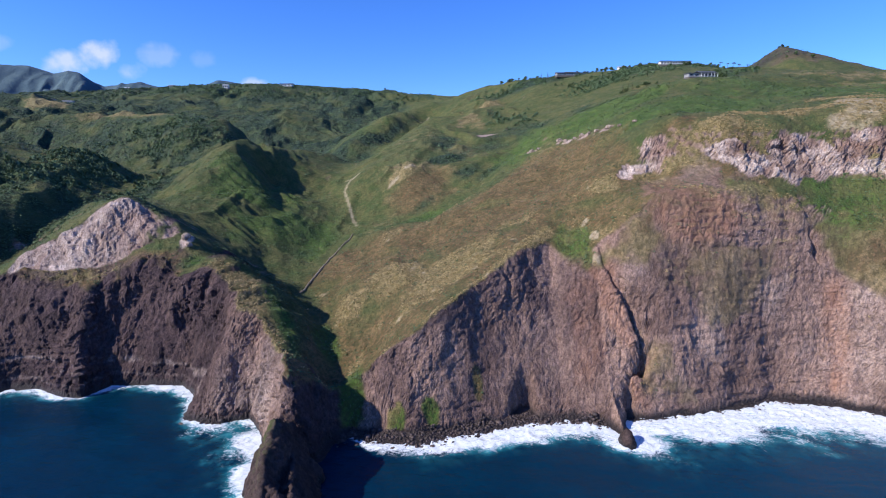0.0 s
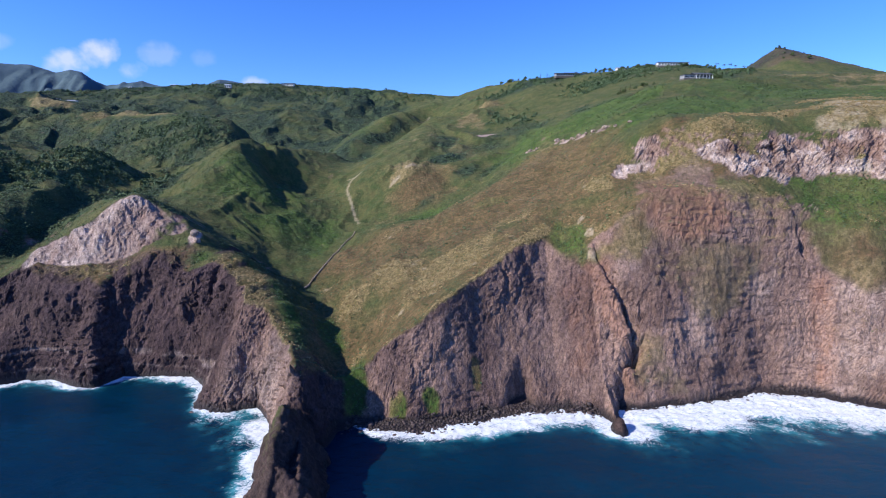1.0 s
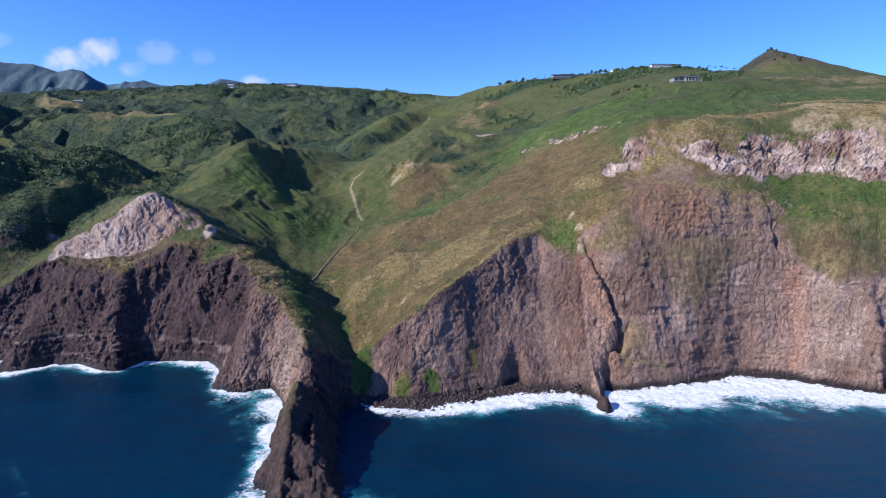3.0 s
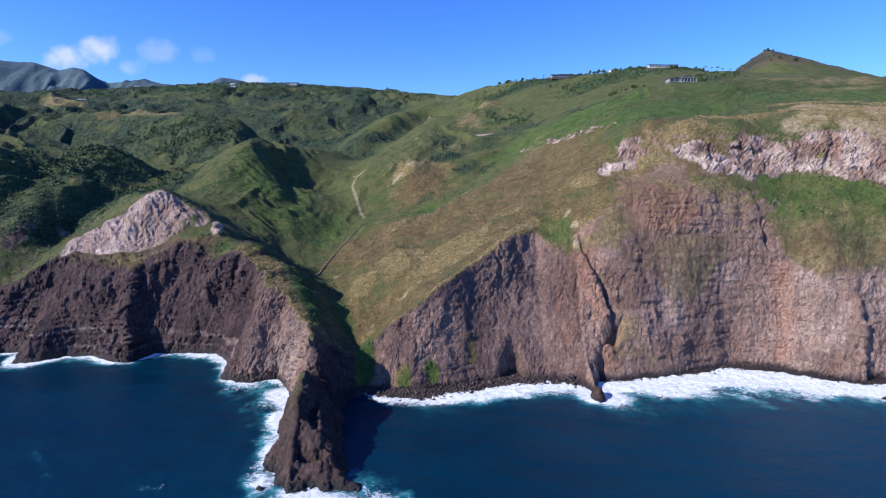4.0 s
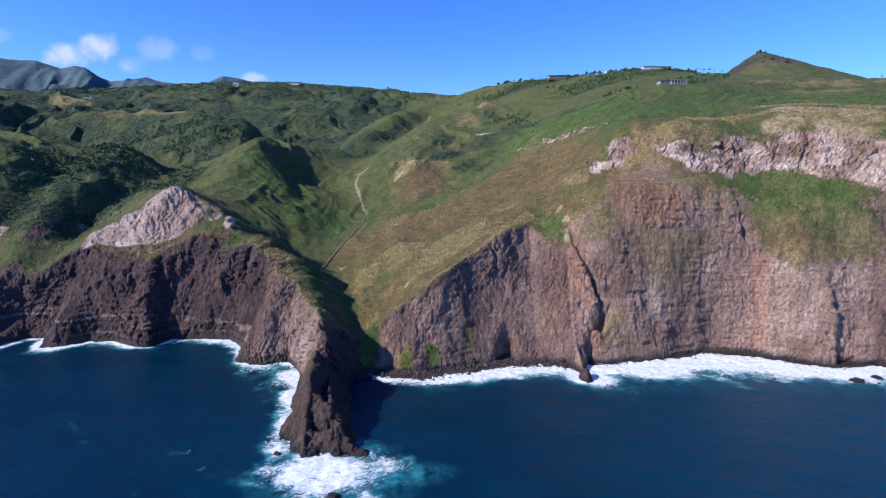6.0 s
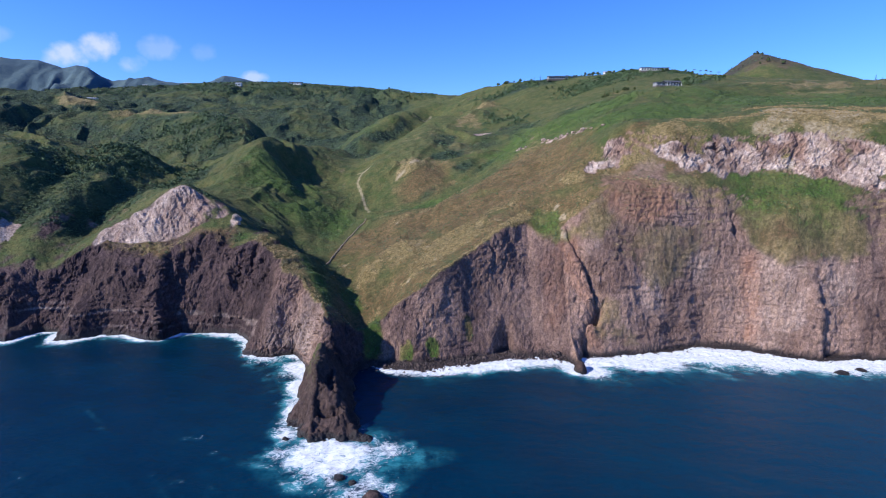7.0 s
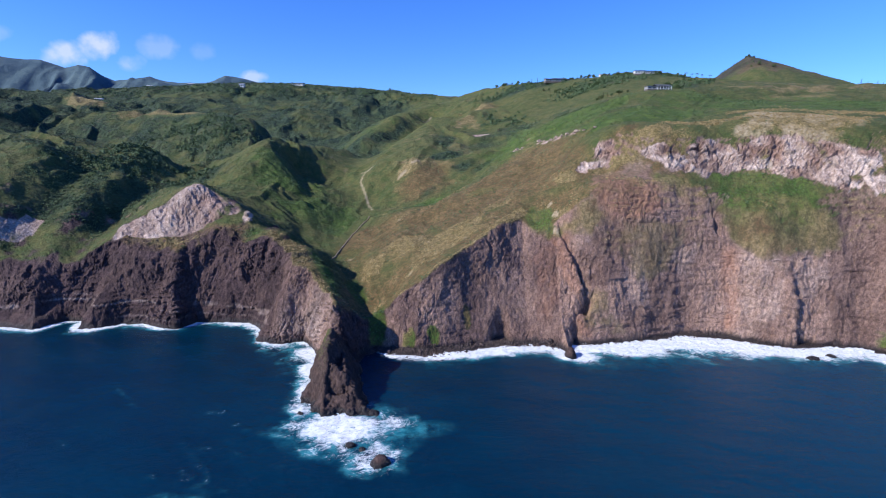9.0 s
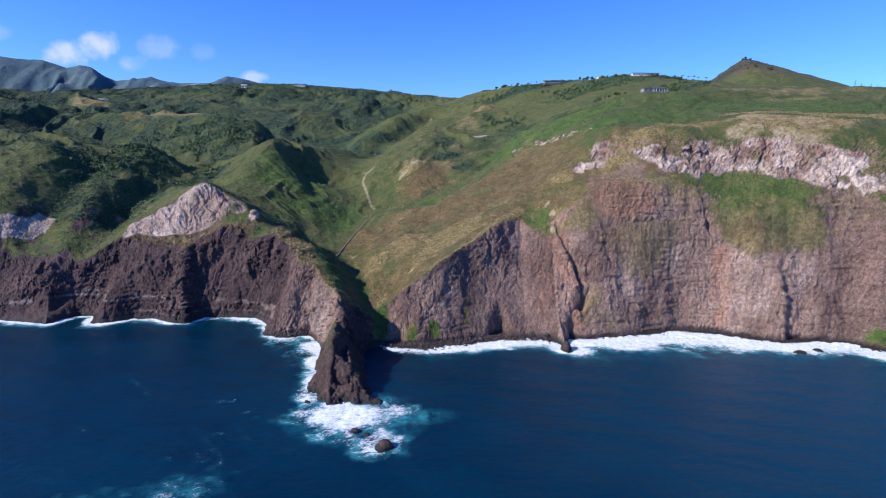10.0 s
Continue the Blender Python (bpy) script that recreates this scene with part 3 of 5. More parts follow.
def ground_material():
    k = Nodes("ground_cover")
    mottle = k.span(k.noise(0.11, 7, rough=0.68), 0.36, 0.64)
    tuft = k.span(k.noise(0.55, 7, rough=0.72), 0.38, 0.64)
    tussock = k.span(k.noise(0.33, 7, rough=0.7, warp=0.6), 0.40, 0.60)
    col = k.mix(mottle, (0.066, 0.098, 0.028), (0.145, 0.138, 0.050))
    col = k.mix(k.math('MULTIPLY', k.attribute("brown"), k.span(tuft, 0, 1, 0.75, 1.0)), col, k.mix(mottle, (0.148, 0.088, 0.042), (0.235, 0.148, 0.070)))
    col = k.mix(k.attribute("dry"), col, k.mix(tussock, (0.36, 0.272, 0.130), (0.205, 0.158, 0.064)))
    col = k.mix(k.math('MULTIPLY', k.attribute("lush"), k.span(tuft, 0, 1, 0.55, 1)), col, k.mix(mottle, (0.054, 0.116, 0.019), (0.104, 0.178, 0.034)))
    woods = k.attribute("woods")
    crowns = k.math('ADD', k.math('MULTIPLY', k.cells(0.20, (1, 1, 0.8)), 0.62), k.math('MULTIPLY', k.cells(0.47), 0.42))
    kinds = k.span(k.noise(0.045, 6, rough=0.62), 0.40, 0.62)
    # two leaf greens, both leaning blue for the haze over the far hills
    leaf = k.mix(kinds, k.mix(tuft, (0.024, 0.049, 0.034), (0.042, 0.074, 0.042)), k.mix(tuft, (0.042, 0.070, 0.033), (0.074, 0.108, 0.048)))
    # edges of the drawn crowns go dark: shade between trees, put into the colour
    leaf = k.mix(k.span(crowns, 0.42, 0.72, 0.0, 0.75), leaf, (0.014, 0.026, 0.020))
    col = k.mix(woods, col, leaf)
    col = k.mix(k.math('MULTIPLY', k.span(tuft, 0, 1, 0.5, 0.0), k.math('SUBTRACT', 1.0, woods)), col, (0.036, 0.048, 0.017))
    col = k.mix(k.span(k.noise(1.6, 4, rough=0.7), 0.51, 0.34, 0.0, 0.6), col, (0.034, 0.040, 0.017))
    col = k.mix(k.attribute("sand"), col, k.mix(tuft, (0.34, 0.27, 0.17), (0.52, 0.44, 0.30)))
    rock, grain = rock_colours(k, (0.242, 0.150, 0.116), (0.44, 0.292, 0.226))
    black, _ = rock_colours(k, (0.046, 0.030, 0.032), (0.112, 0.073, 0.073))
    rock = k.mix(k.attribute("black"), rock, black)
    pale, _ = rock_colours(k, (0.43, 0.305, 0.245), (0.80, 0.665, 0.575))
    red = k.mix(grain, (0.26, 0.125, 0.080), (0.42, 0.225, 0.145))
    rock = k.mix(k.math('MULTIPLY', k.attribute("red"), 0.8), rock, red)
    rock = k.mix(k.attribute("pale"), rock, pale)
    facets = k.cells(0.62, (1, 1, 0.6))
    chips = k.cells(1.7, (1, 1, 0.75))
    patchy = k.span(k.noise(0.05, 4, rough=0.6), 0.40, 0.62)
    rock = k.mix(k.math('MULTIPLY', k.span(facets, 0.5, 0.85, 0.0, 0.32), patchy), rock, (0.050, 0.034, 0.032))
    rock = k.mix(k.attribute("wet"), rock, (0.035, 0.028, 0.028))
    col = k.mix(k.attribute("rock"), col, rock)
    h = k.math('ADD', k.noise(0.45, 8, (1, 1, 0.6), 0.68), k.math('MULTIPLY', k.noise(1.7, 6, rough=0.7), 0.4))
    h = k.math('SUBTRACT', h, k.math('MULTIPLY', k.math('MULTIPLY', woods, crowns), 1.5))
    broken = k.math('ADD', k.math('MULTIPLY', k.math('MULTIPLY', facets, patchy), 0.65), k.math('MULTIPLY', chips, 0.3))
    h = k.math('SUBTRACT', h, k.math('MULTIPLY', k.attribute("rock"), broken))
    return k.done(col, k.span(k.attribute("wet"), 0, 1, 0.93, 0.45), k.bump(h, 0.9, 1.7), specular=0.25)


def basalt_material(name="dark_basalt", dark=(0.042, 0.028, 0.026), light=(0.108, 0.070, 0.061)):
    k = Nodes(name)
    col, _ = rock_colours(k, dark, light)
    damp = k.span(k.attribute("wet"), 0, 1)
    col = k.mix(damp, col, (0.022, 0.019, 0.020))
    moss = k.math('MULTIPLY', k.attribute("moss"), k.span(k.noise(0.3, 5), 0.42, 0.6))
    col = k.mix(moss, col, (0.10, 0.13, 0.03))
    h = k.math('ADD', k.noise(0.6, 8, rough=0.7), k.math('MULTIPLY', k.noise(2.4, 5, rough=0.7), 0.35))
    return k.done(col, k.span(damp, 0, 1, 0.85, 0.4), k.bump(h, 0.9, 0.8))


def sea_material():
    k = Nodes("sea_water")
    foam, air = k.attribute("foam"), k.attribute("aerated")
    patch = k.noise(0.02, 4, (1, 1.6, 1))
    deep = k.mix(k.span(patch, 0.35, 0.65), (0.0005, 0.0165, 0.0380), (0.0006, 0.0225, 0.048))
    xyz = k.n.new("ShaderNodeSeparateXYZ")
    k.l.new(k.coord, xyz.inputs[0])
    deep = k.mix(k.span(xyz.outputs[0], -20, 230, 0.0, 1.0), deep, (0.0015, 0.040, 0.085))
    shallow = k.mix(k.span(k.noise(0.25, 5), 0.35, 0.65), (0.012, 0.13, 0.17), (0.05, 0.30, 0.35))
    col = k.mix(k.math('MULTIPLY', air, k.span(k.noise(0.12, 5, rough=0.65), 0.30, 0.62)), deep, shallow)
    lace = k.math('ADD', k.math('MULTIPLY', k.noise(0.26, 8, (1, 1.5, 1), 0.74, 2.2), 0.85), k.math('MULTIPLY', k.noise(1.1, 6, rough=0.75, warp=1.5), 0.25))
    edge = k.math('SUBTRACT', 0.88, k.math('MULTIPLY', foam, 0.46))
    white = k.math('MULTIPLY', k.span(k.math('SUBTRACT', lace, edge), -0.10, 0.15), k.span(foam, 0.02, 0.2))
    col = k.mix(white, col, k.mix(k.noise(0.5, 6), (0.62, 0.68, 0.72), (0.86, 0.88, 0.89)))
    waves = k.math('ADD', k.noise(0.16, 5, (1, 2.1, 1), 0.6, 0.5), k.math('MULTIPLY', k.noise(0.9, 5, (1, 1.7, 1), 0.65), 0.35))
    m = k.done(col, k.span(white, 0, 1, 0.22, 0.8), k.bump(waves, 0.55, 0.9), specular=0.35)
    k.bsdf.inputs["IOR"].default_value = 1.333
    return m


def leaf_material(name, dark, light):
    k = Nodes(name)
    geo = k.n.new("ShaderNodeNewGeometry")
    tint = k.attribute("tint")
    col = k.mix(tint, dark, light)
    col = k.mix(k.span(geo.outputs["Random Per Island"], 0, 1, 0.0, 0.4), col, tuple(c * 1.4 for c in light))
    m = k.done(col, 0.7, specular=0.2)
    return m


def plain(name, colour, rough=0.7, scale=0.8, spread=0.25, metal=0.0):
    k = Nodes(name)
    n = k.span(k.noise(scale, 6, rough=0.65), 0.3, 0.7)
    col = k.mix(n, tuple(c * (1 - spread) for c in colour), tuple(min(1, c * (1 + spread * 0.5)) for c in colour))
    return k.done(col, rough, k.bump(n, 0.2, 0.02), metal)


# ---- what grows and lies where ----
Nn = grid_normals(P)
X, Y, Z = P[..., 0], P[..., 1], P[..., 2]
nz = Nn[..., 2]
g1 = fbm(X / 14, Y / 14, octaves=4)
g2 = fbm(X / 45 + 5, Y / 45, octaves=4)
g3 = fbm(X / 5.0, Y / 5.0, Z / 5.0, octaves=3)


def ragged(w, much=0.55, fine=0.35):
    """Break up the edge of a patch."""
    return smooth(0.30, 0.62, w + much * g1 * (w > 0.01) + fine * g3 * (w > 0.01))


def along(points, width):
    best = np.full(X.shape, 1e9)
    for (ax, ay), (bx, by) in zip(points, points[1:]):
        ex, ey = bx - ax, by - ay
        t = np.clip(((X - ax) * ex + (Y - ay) * ey) / (ex * ex + ey * ey), 0, 1)
        best = np.minimum(best, np.hypot(X - ax - t * ex, Y - ay - t * ey))
    return np.clip(1.25 - best / width, 0, 1)


white_face = smooth(0.3, 0.7, face_left + 0.35 * g3 - 0.55 * smooth(-172, -156, X) * smooth(-0.05, 0.3, g1))
scarp = (face_right > 0.3) & (crags > 0.2)
left_scarp = (X < -288) & (Y < 256) & (Z + 6 * g1 > 47) & (Z + 10 * g1 < 62)
rock_w = np.where(gd < 75, smooth(0.35, 0.75, gcliff + (0.35 + 0.45 * smooth(-95, -120, X)) * g1 + (0.25 + 0.3 * smooth(-95, -120, X)) * g3 + 0.22 * smooth(-75, -100, X)), 0)
rock_w = np.maximum(rock_w, 0.85 * smooth(-0.15, 0.3, g3 + 0.5 * g1) * smooth(-125, -145, X) * (Y < 236) * (gd < 50) * smooth(231, 226, Y + 5 * g1))
# bare reddish ground runs up from the cliff to the left end of the scarp
raw_soil = blob(X, Y, 112, 232, 40, 28) * smooth(55, 72, Z) * smooth(122, 112, Z)
rock_w = np.maximum(rock_w, 0.8 * smooth(0.05, 0.5, raw_soil * 1.3 + 0.6 * g3 + 0.5 * g1 - 0.35))
# grass and herbs hold on the gentler parts of the faces
hold = 0.5 * smooth(-0.15, 0.35, g1 + 0.5 * g2 + 0.35 * g3 - 0.35 + 0.6 * smooth(45, 85, Z)) * smooth(0.12, 0.42, nz) * smooth(20, 62, Z) * smooth(80, 100, X)


soil = np.maximum(turf * smooth(-0.95, -0.2, g3 + 0.8 * g2), 0.92 * dry_turf)
hold = np.maximum(hold, soil)
rock_w = np.maximum(rock_w, 0.75 * rough_bench * smooth(-0.25, 0.25, g3 + 0.7 * g1))
rock_w = rock_w * (1 - 0.9 * hold)
rock_w = np.maximum(rock_w, white_face)
rock_w = np.maximum(rock_w, np.where(scarp | left_scarp, smooth(0.25, 0.6, 0.75 + 0.35 * g3 - 0.7 * np.maximum(g1 - 0.15, 0)), 0))
rock_w = np.maximum(rock_w, ragged(np.maximum(blob(X, Y, -139, 247, 5, 5), 0.9 * blob(X, Y, 96, 261, 12, 4))))
outcrop = np.maximum(along([(78, 375), (91, 343), (103, 319)], 3.4), along([(58, 391), (65, 384)], 2.6)) * smooth(-0.25, 0.15, g3 + 0.3 * g1)
outcrop = np.maximum(outcrop, ragged(blob(X, Y, 33, 505, 16, 12)) * 0.7)
rock_w = np.maximum(rock_w, smooth(0.3, 0.7, outcrop))
rock_w = np.maximum(rock_w, smooth(0.5, 0.9, (1 - smooth(0.42, 0.58, nz)) * (Y < 300)) * 0.8 * (1 - soil))
rock_w = np.maximum(rock_w, (1 - smooth(2.0, 4.0, Z)) * (gd < 30))

rock_w = np.maximum(rock_w, 0.45 * smooth(0.1, 0.5, blob(X, Y, 490, 742, 110, 80) + 0.5 * g1) * (Z > 214))

green_foot = np.maximum.reduce([blob(X, Y, -41, 179, 8, 12), blob(X, Y, -22, 172.5, 6, 3.5), blob(X, Y, -9, 176, 5.5, 3.5), 0.8 * blob(X, Y, 10, 186, 4, 5), 1.2 * blob(X, Y, 256, 181, 20, 8, -25) * smooth(14, 11, Z)])
rock_w = rock_w * (1 - ragged(green_foot) * (Z > 2.5))
scarp_tone = smooth(-0.55, 0.20, vnoise(X / 9, Y / 9, Z / 7) + 0.6 * g3) * (1 - 0.6 * smooth(117, 125, Z + 3 * g1)) * (0.45 + 0.55 * smooth(120, 132, X))
pale_w = np.maximum(np.maximum(white_face * (0.75 + 0.25 * smooth(-0.3, 0.2, g3)), np.where(left_scarp, 0.6, 0.0)), np.where(scarp, scarp_tone, 0))
pale_w = pale_w * (1 - 0.4 * white_face * smooth(0.0, 0.35, g1 + 0.4 * g3)) * (1 - 0.5 * white_face * smooth(-176, -162, X))
pale_w = np.maximum(pale_w, np.maximum.reduce([smooth(0.2, 0.5, blob(X, Y, -139, 247, 6, 6)), 0.6 * smooth(0.2, 0.5, outcrop), smooth(0.2, 0.5, blob(X, Y, 96, 261, 13, 5)) * smooth(106, 102, Z)]))
pale_w = np.maximum(pale_w, np.maximum((0.10 + 0.16 * smooth(100, 125, X)) * smooth(-0.2, 0.5, vnoise(X / 16, Y / 16, Z / 22) + 0.5 * g3) * (X > 75), 0.28 * area([(176, 54), (196, 52), (194, 20), (186, 8), (176, 10)], X, Z, 3.0, edge_noise)) * (gd < 60) * (X < 222))
pale_w = np.maximum(pale_w, 0.32 * blob(X, Y, -80, 172, 26, 24) * smooth(3, 8, Z) * smooth(-58, -63, X))
red_w = 1.0 * np.exp(-((X - 169.5 - 3.0 * g1) / 3.9) ** 2) * smooth(2, 8, Z) * (1 - smooth(46, 58, Z))
red_w = np.maximum(red_w, np.maximum(0.45 * smooth(0.0, 0.4, g1 + 0.3 * g3), 0.55 * smooth(-180, -164, X)) * white_face)
red_w = np.maximum(red_w, 0.8 * area([(84, 92), (104, 97), (128, 93), (130, 76), (106, 70), (88, 78)], X, Z, 3.0, edge_noise) * low_face)
red_w = np.maximum(red_w, 0.4 * smooth(0.15, 0.7, g1 + 0.3 * g3) * (X > -12) * (X < 66) * (gd < 70))
red_w = np.maximum(red_w, 0.6 * area([(62, 56), (70, 58), (78, 30), (84, 14), (80, 6), (75, 12), (74, 26)], X, Z, 2.0, edge_noise) * low_face)
red_w = np.maximum(red_w, 0.6 * smooth(0.0, 0.5, g1 - 0.1) * scarp * (Z > 122))
black_w = np.maximum.reduce([0.35 * area([(78, 72), (98, 76), (106, 54), (96, 34), (84, 34), (76, 50)], X, Z, 3.5, edge_noise), 0.38 * area([(97, 5), (118, 30), (134, 40), (150, 60), (158, 62), (158, 30), (152, 5)], X, Z, 4.0, edge_noise), 0.4 * smooth(219, 226, X) * (Z < 80), 0.28 * smooth(-0.1, 0.5, vnoise(X / 30 + 7, Y / 30, Z / 34) + 0.4 * g3) * (X > 72), smooth(-76, -112, X) * (0.88 + 0.12 * smooth(-0.35, 0.3, vnoise(X / 9 + 3, Y / 9, Z / 30) + 0.5 * g3)), (0.30 + 0.42 * smooth(-0.25, 0.4, vnoise(X / 13 + 4, Y / 13, Z / 26) + 0.4 * g3)) * (X < 64)]) * (gd < 60)
bands = smooth(0.1, 0.6, vnoise(X / 40, Y / 40, Z / 1.6 + 2 * g2) + 0.5 * g3) * smooth(4, 6, Z) * (1 - smooth(13, 18, Z)) * (X < -105)
pale_w = np.maximum(pale_w, 0.4 * bands * (gd < 40))
# headland's face towards the gully: its deep shadow painted as black rock
black_w = np.maximum(black_w, (X > -62) * (X < -40) * (Y < 178) * smooth(-62, -57, X))
black_w *= 1 - 0.7 * blob(X, Y, -70, 165, 14, 18)
black_w = np.maximum(black_w, 0.85 * (X > 380) * (Y > 640))
wet_w = (1 - smooth(1.2, 4.2 , Z + 2.0 * g3)) * (gd < 30)
wet_w = np.maximum(wet_w, 0.55 * smooth(0.15, 0.5, g1) * (1 - smooth(5, 16, Z)) * (gd < 30))

dry_w = np.maximum.reduce([blob(X, Y, -2, 232, 40, 22, 35), blob(X, Y, -30, 240, 26, 20), 0.8 * blob(X, Y, -50, 232, 16, 18), 0.7 * blob(X, Y, 30, 262, 24, 12, 40)])
dry_w = smooth(0.18, 0.6, dry_w + 0.75 * g1 * (dry_w > 0.01) + 0.5 * g3 * (dry_w > 0.01) - 0.05)
brow_strip = along([(-30, 173), (-14, 182), (5, 197), (25, 217), (45, 241)], 5.5)
more = [1.1 * blob(X, Y, -42, 404, 27, 12, 42), 0.6 * blob(X, Y, -185, 233, 50, 6), 0.7 * blob(X, Y, -95, 203, 20, 8, -45), 0.6 * blob(X, Y, 300, 380, 70, 18), 0.6 * blob(X, Y, 380, 470, 90, 22), 0.65 * blob(X, Y, 250, 262, 70, 14), 0.55 * blob(X, Y, 20, 560, 26, 40), 0.8 * blob(X, Y, 35, 640, 35, 30), 0.8 * blob(X, Y, 78, 258, 12, 12), 0.85 * blob(X, Y, 118, 258, 34, 16), 0.7 * blob(X, Y, 130, 228, 40, 9),
        0.9 * blob(X, Y, 228, 300, 60, 12, 8), 0.6 * blob(X, Y, 150, 224, 20, 10), 0.7 * blob(X, Y, 232, 208, 30, 10), 1.1 * blob(X, Y, 222, 270, 54, 7, -8), 0.9 * blob(X, Y, 215, 262, 34, 6, -10), 1.2 * blob(X, Y, -592, 722, 42, 34),
        1.5 * blob(X, Y, -395, 634, 100, 20, -6), 1.3 * blob(X, Y, -320, 618, 60, 14, -20), blob(X, Y, 262, 325, 46, 12, 10), 0.6 * blob(X, Y, 60, 360, 20, 60, -20), 0.55 * blob(X, Y, 330, 420, 90, 40), 0.75 * blob(X, Y, 290, 285, 60, 14), 0.6 * blob(X, Y, 180, 268, 50, 8)]
for w in more:
    dry_w = np.maximum(dry_w, ragged(w))
dry_w = np.maximum(dry_w, 0.9 * ragged(brow_strip))
bare_top = area([(188, 255), (200, 268), (214, 290), (246, 277), (264, 262), (258, 242), (236, 238), (205, 249)], X, Y, 3.0, g1 + 0.5 * g3)
dry_w = np.maximum(dry_w, 0.95 * bare_top)
dry_w = np.maximum(dry_w, np.maximum(0.9 * dry_turf, 0.95 * olive) * smooth(-0.6, 0.2, g3 + 0.6 * g2))
dry_w = np.maximum(dry_w, 0.6 * smooth(0.12, 0.5, g1 + 0.35 * g3) * (X > -75) * (Y < 520) * (gd > 8))
brown_w = np.maximum.reduce([0.64 * smooth(-80, -60, X) * smooth(110, 90, X) * smooth(345, 290, Y), 1.1 * blob(X, Y, 116, 238, 44, 34), 0.9 * blob(X, Y, -190, 226, 70, 14), blob(X, Y, 235, 252, 14, 8), 0.7 * blob(X, Y, -30, 250, 60, 36, 30), 0.8 * blob(X, Y, 88, 200, 14, 22), 0.8 * blob(X, Y, 126, 222, 36, 20), blob(X, Y, 112, 250, 34, 22), 0.8 * blob(X, Y, 118, 268, 20, 10), 0.7 * blob(X, Y, 100, 232, 24, 12), 0.8 * blob(X, Y, -190, 233, 55, 9), 0.5 * blob(X, Y, -110, 212, 26, 12), 0.9 * blob(X, Y, -68, 285, 26, 36), blob(X, Y, 55, 290, 40, 34, 30), 0.8 * blob(X, Y, -20, 290, 40, 30), 0.8 * blob(X, Y, 72, 262, 24, 24), 0.8 * blob(X, Y, 110, 240, 40, 14), 0.8 * blob(X, Y, -25, 385, 34, 50, -20), 0.8 * blob(X, Y, 35, 640, 40, 40), 0.6 * blob(X, Y, 490, 742, 130, 85)])
brown_w = np.maximum.reduce([brown_w, 0.6 * np.maximum(olive, dry_turf), 0.9 * rough_bench])
brown_w = smooth(0.15, 0.75, brown_w + 0.5 * g1 * (brown_w > 0.01))
lush_w = np.maximum.reduce([0.9 * blob(X, Y, 120, 400, 70, 80), 0.6 * blob(X, Y, 230, 340, 170, 90), 0.9 * blob(X, Y, -185, 1005, 70, 40), 0.55 * blob(X, Y, -150, 370, 60, 70), 0.5 * blob(X, Y, -350, 600, 120, 80), 0.5 * blob(X, Y, -130, 620, 60, 80), 0.45 * blob(X, Y, -320, 330, 60, 60), blob(X, Y, -42, 181, 9, 15), 0.9 * blob(X, Y, -60, 212, 9, 28, 25), blob(X, Y, -22, 172, 6, 4), blob(X, Y, -9, 176, 5, 4), blob(X, Y, 190, 226, 42, 14), 0.9 * blob(X, Y, 204, 215, 22, 10),
                            blob(X, Y, 150, 318, 95, 38, 10), 0.8 * blob(X, Y, 60, 430, 40, 90, -15), blob(X, Y, 25, 300, 15, 10), 1.2 * blob(X, Y, -77, 205, 26, 8, -52), 0.6 * blob(X, Y, -132, 236, 12, 6, 30),
                            0.8 * blob(X, Y, -94, 330, 14, 60), 0.7 * blob(X, Y, -20, 340, 50, 16, 30), blob(X, Y, 290, 330, 110, 40), blob(X, Y, 58, 232, 9, 10), 0.6 * blob(X, Y, -120, 330, 40, 50), 0.7 * blob(X, Y, -560, 1000, 300, 80)])
lush_w = smooth(0.22, 0.7, lush_w + 0.55 * g1 * (lush_w > 0.01) + 0.25 * g3 * (lush_w > 0.01))
lush_w = np.maximum(lush_w, np.maximum.reduce([0.8 * green_turf, area([(236, 192), (241, 186), (252, 178), (275, 172), (275, 184), (252, 190)], X, Y, 1.5, 0.5 * edge_noise) * smooth(3.0, 4.5, Z) * smooth(14, 11, Z)]))
lush_w *= 1 - 0.7 * dry_w * (Y < 300)
wash = area([(-45, 270), (-20, 290), (7, 322), (24, 334), (59, 376), (79, 368), (91, 338), (103, 314), (98, 294), (75, 277), (60, 266), (38, 270), (14, 254), (-6, 250)], X, Y, 7.0, 0.8 * g1 + 0.3 * g3)
brown_w = np.maximum(brown_w, 0.95 * wash)
dry_w *= 1 - 0.8 * wash
lush_w *= 1 - 0.7 * wash
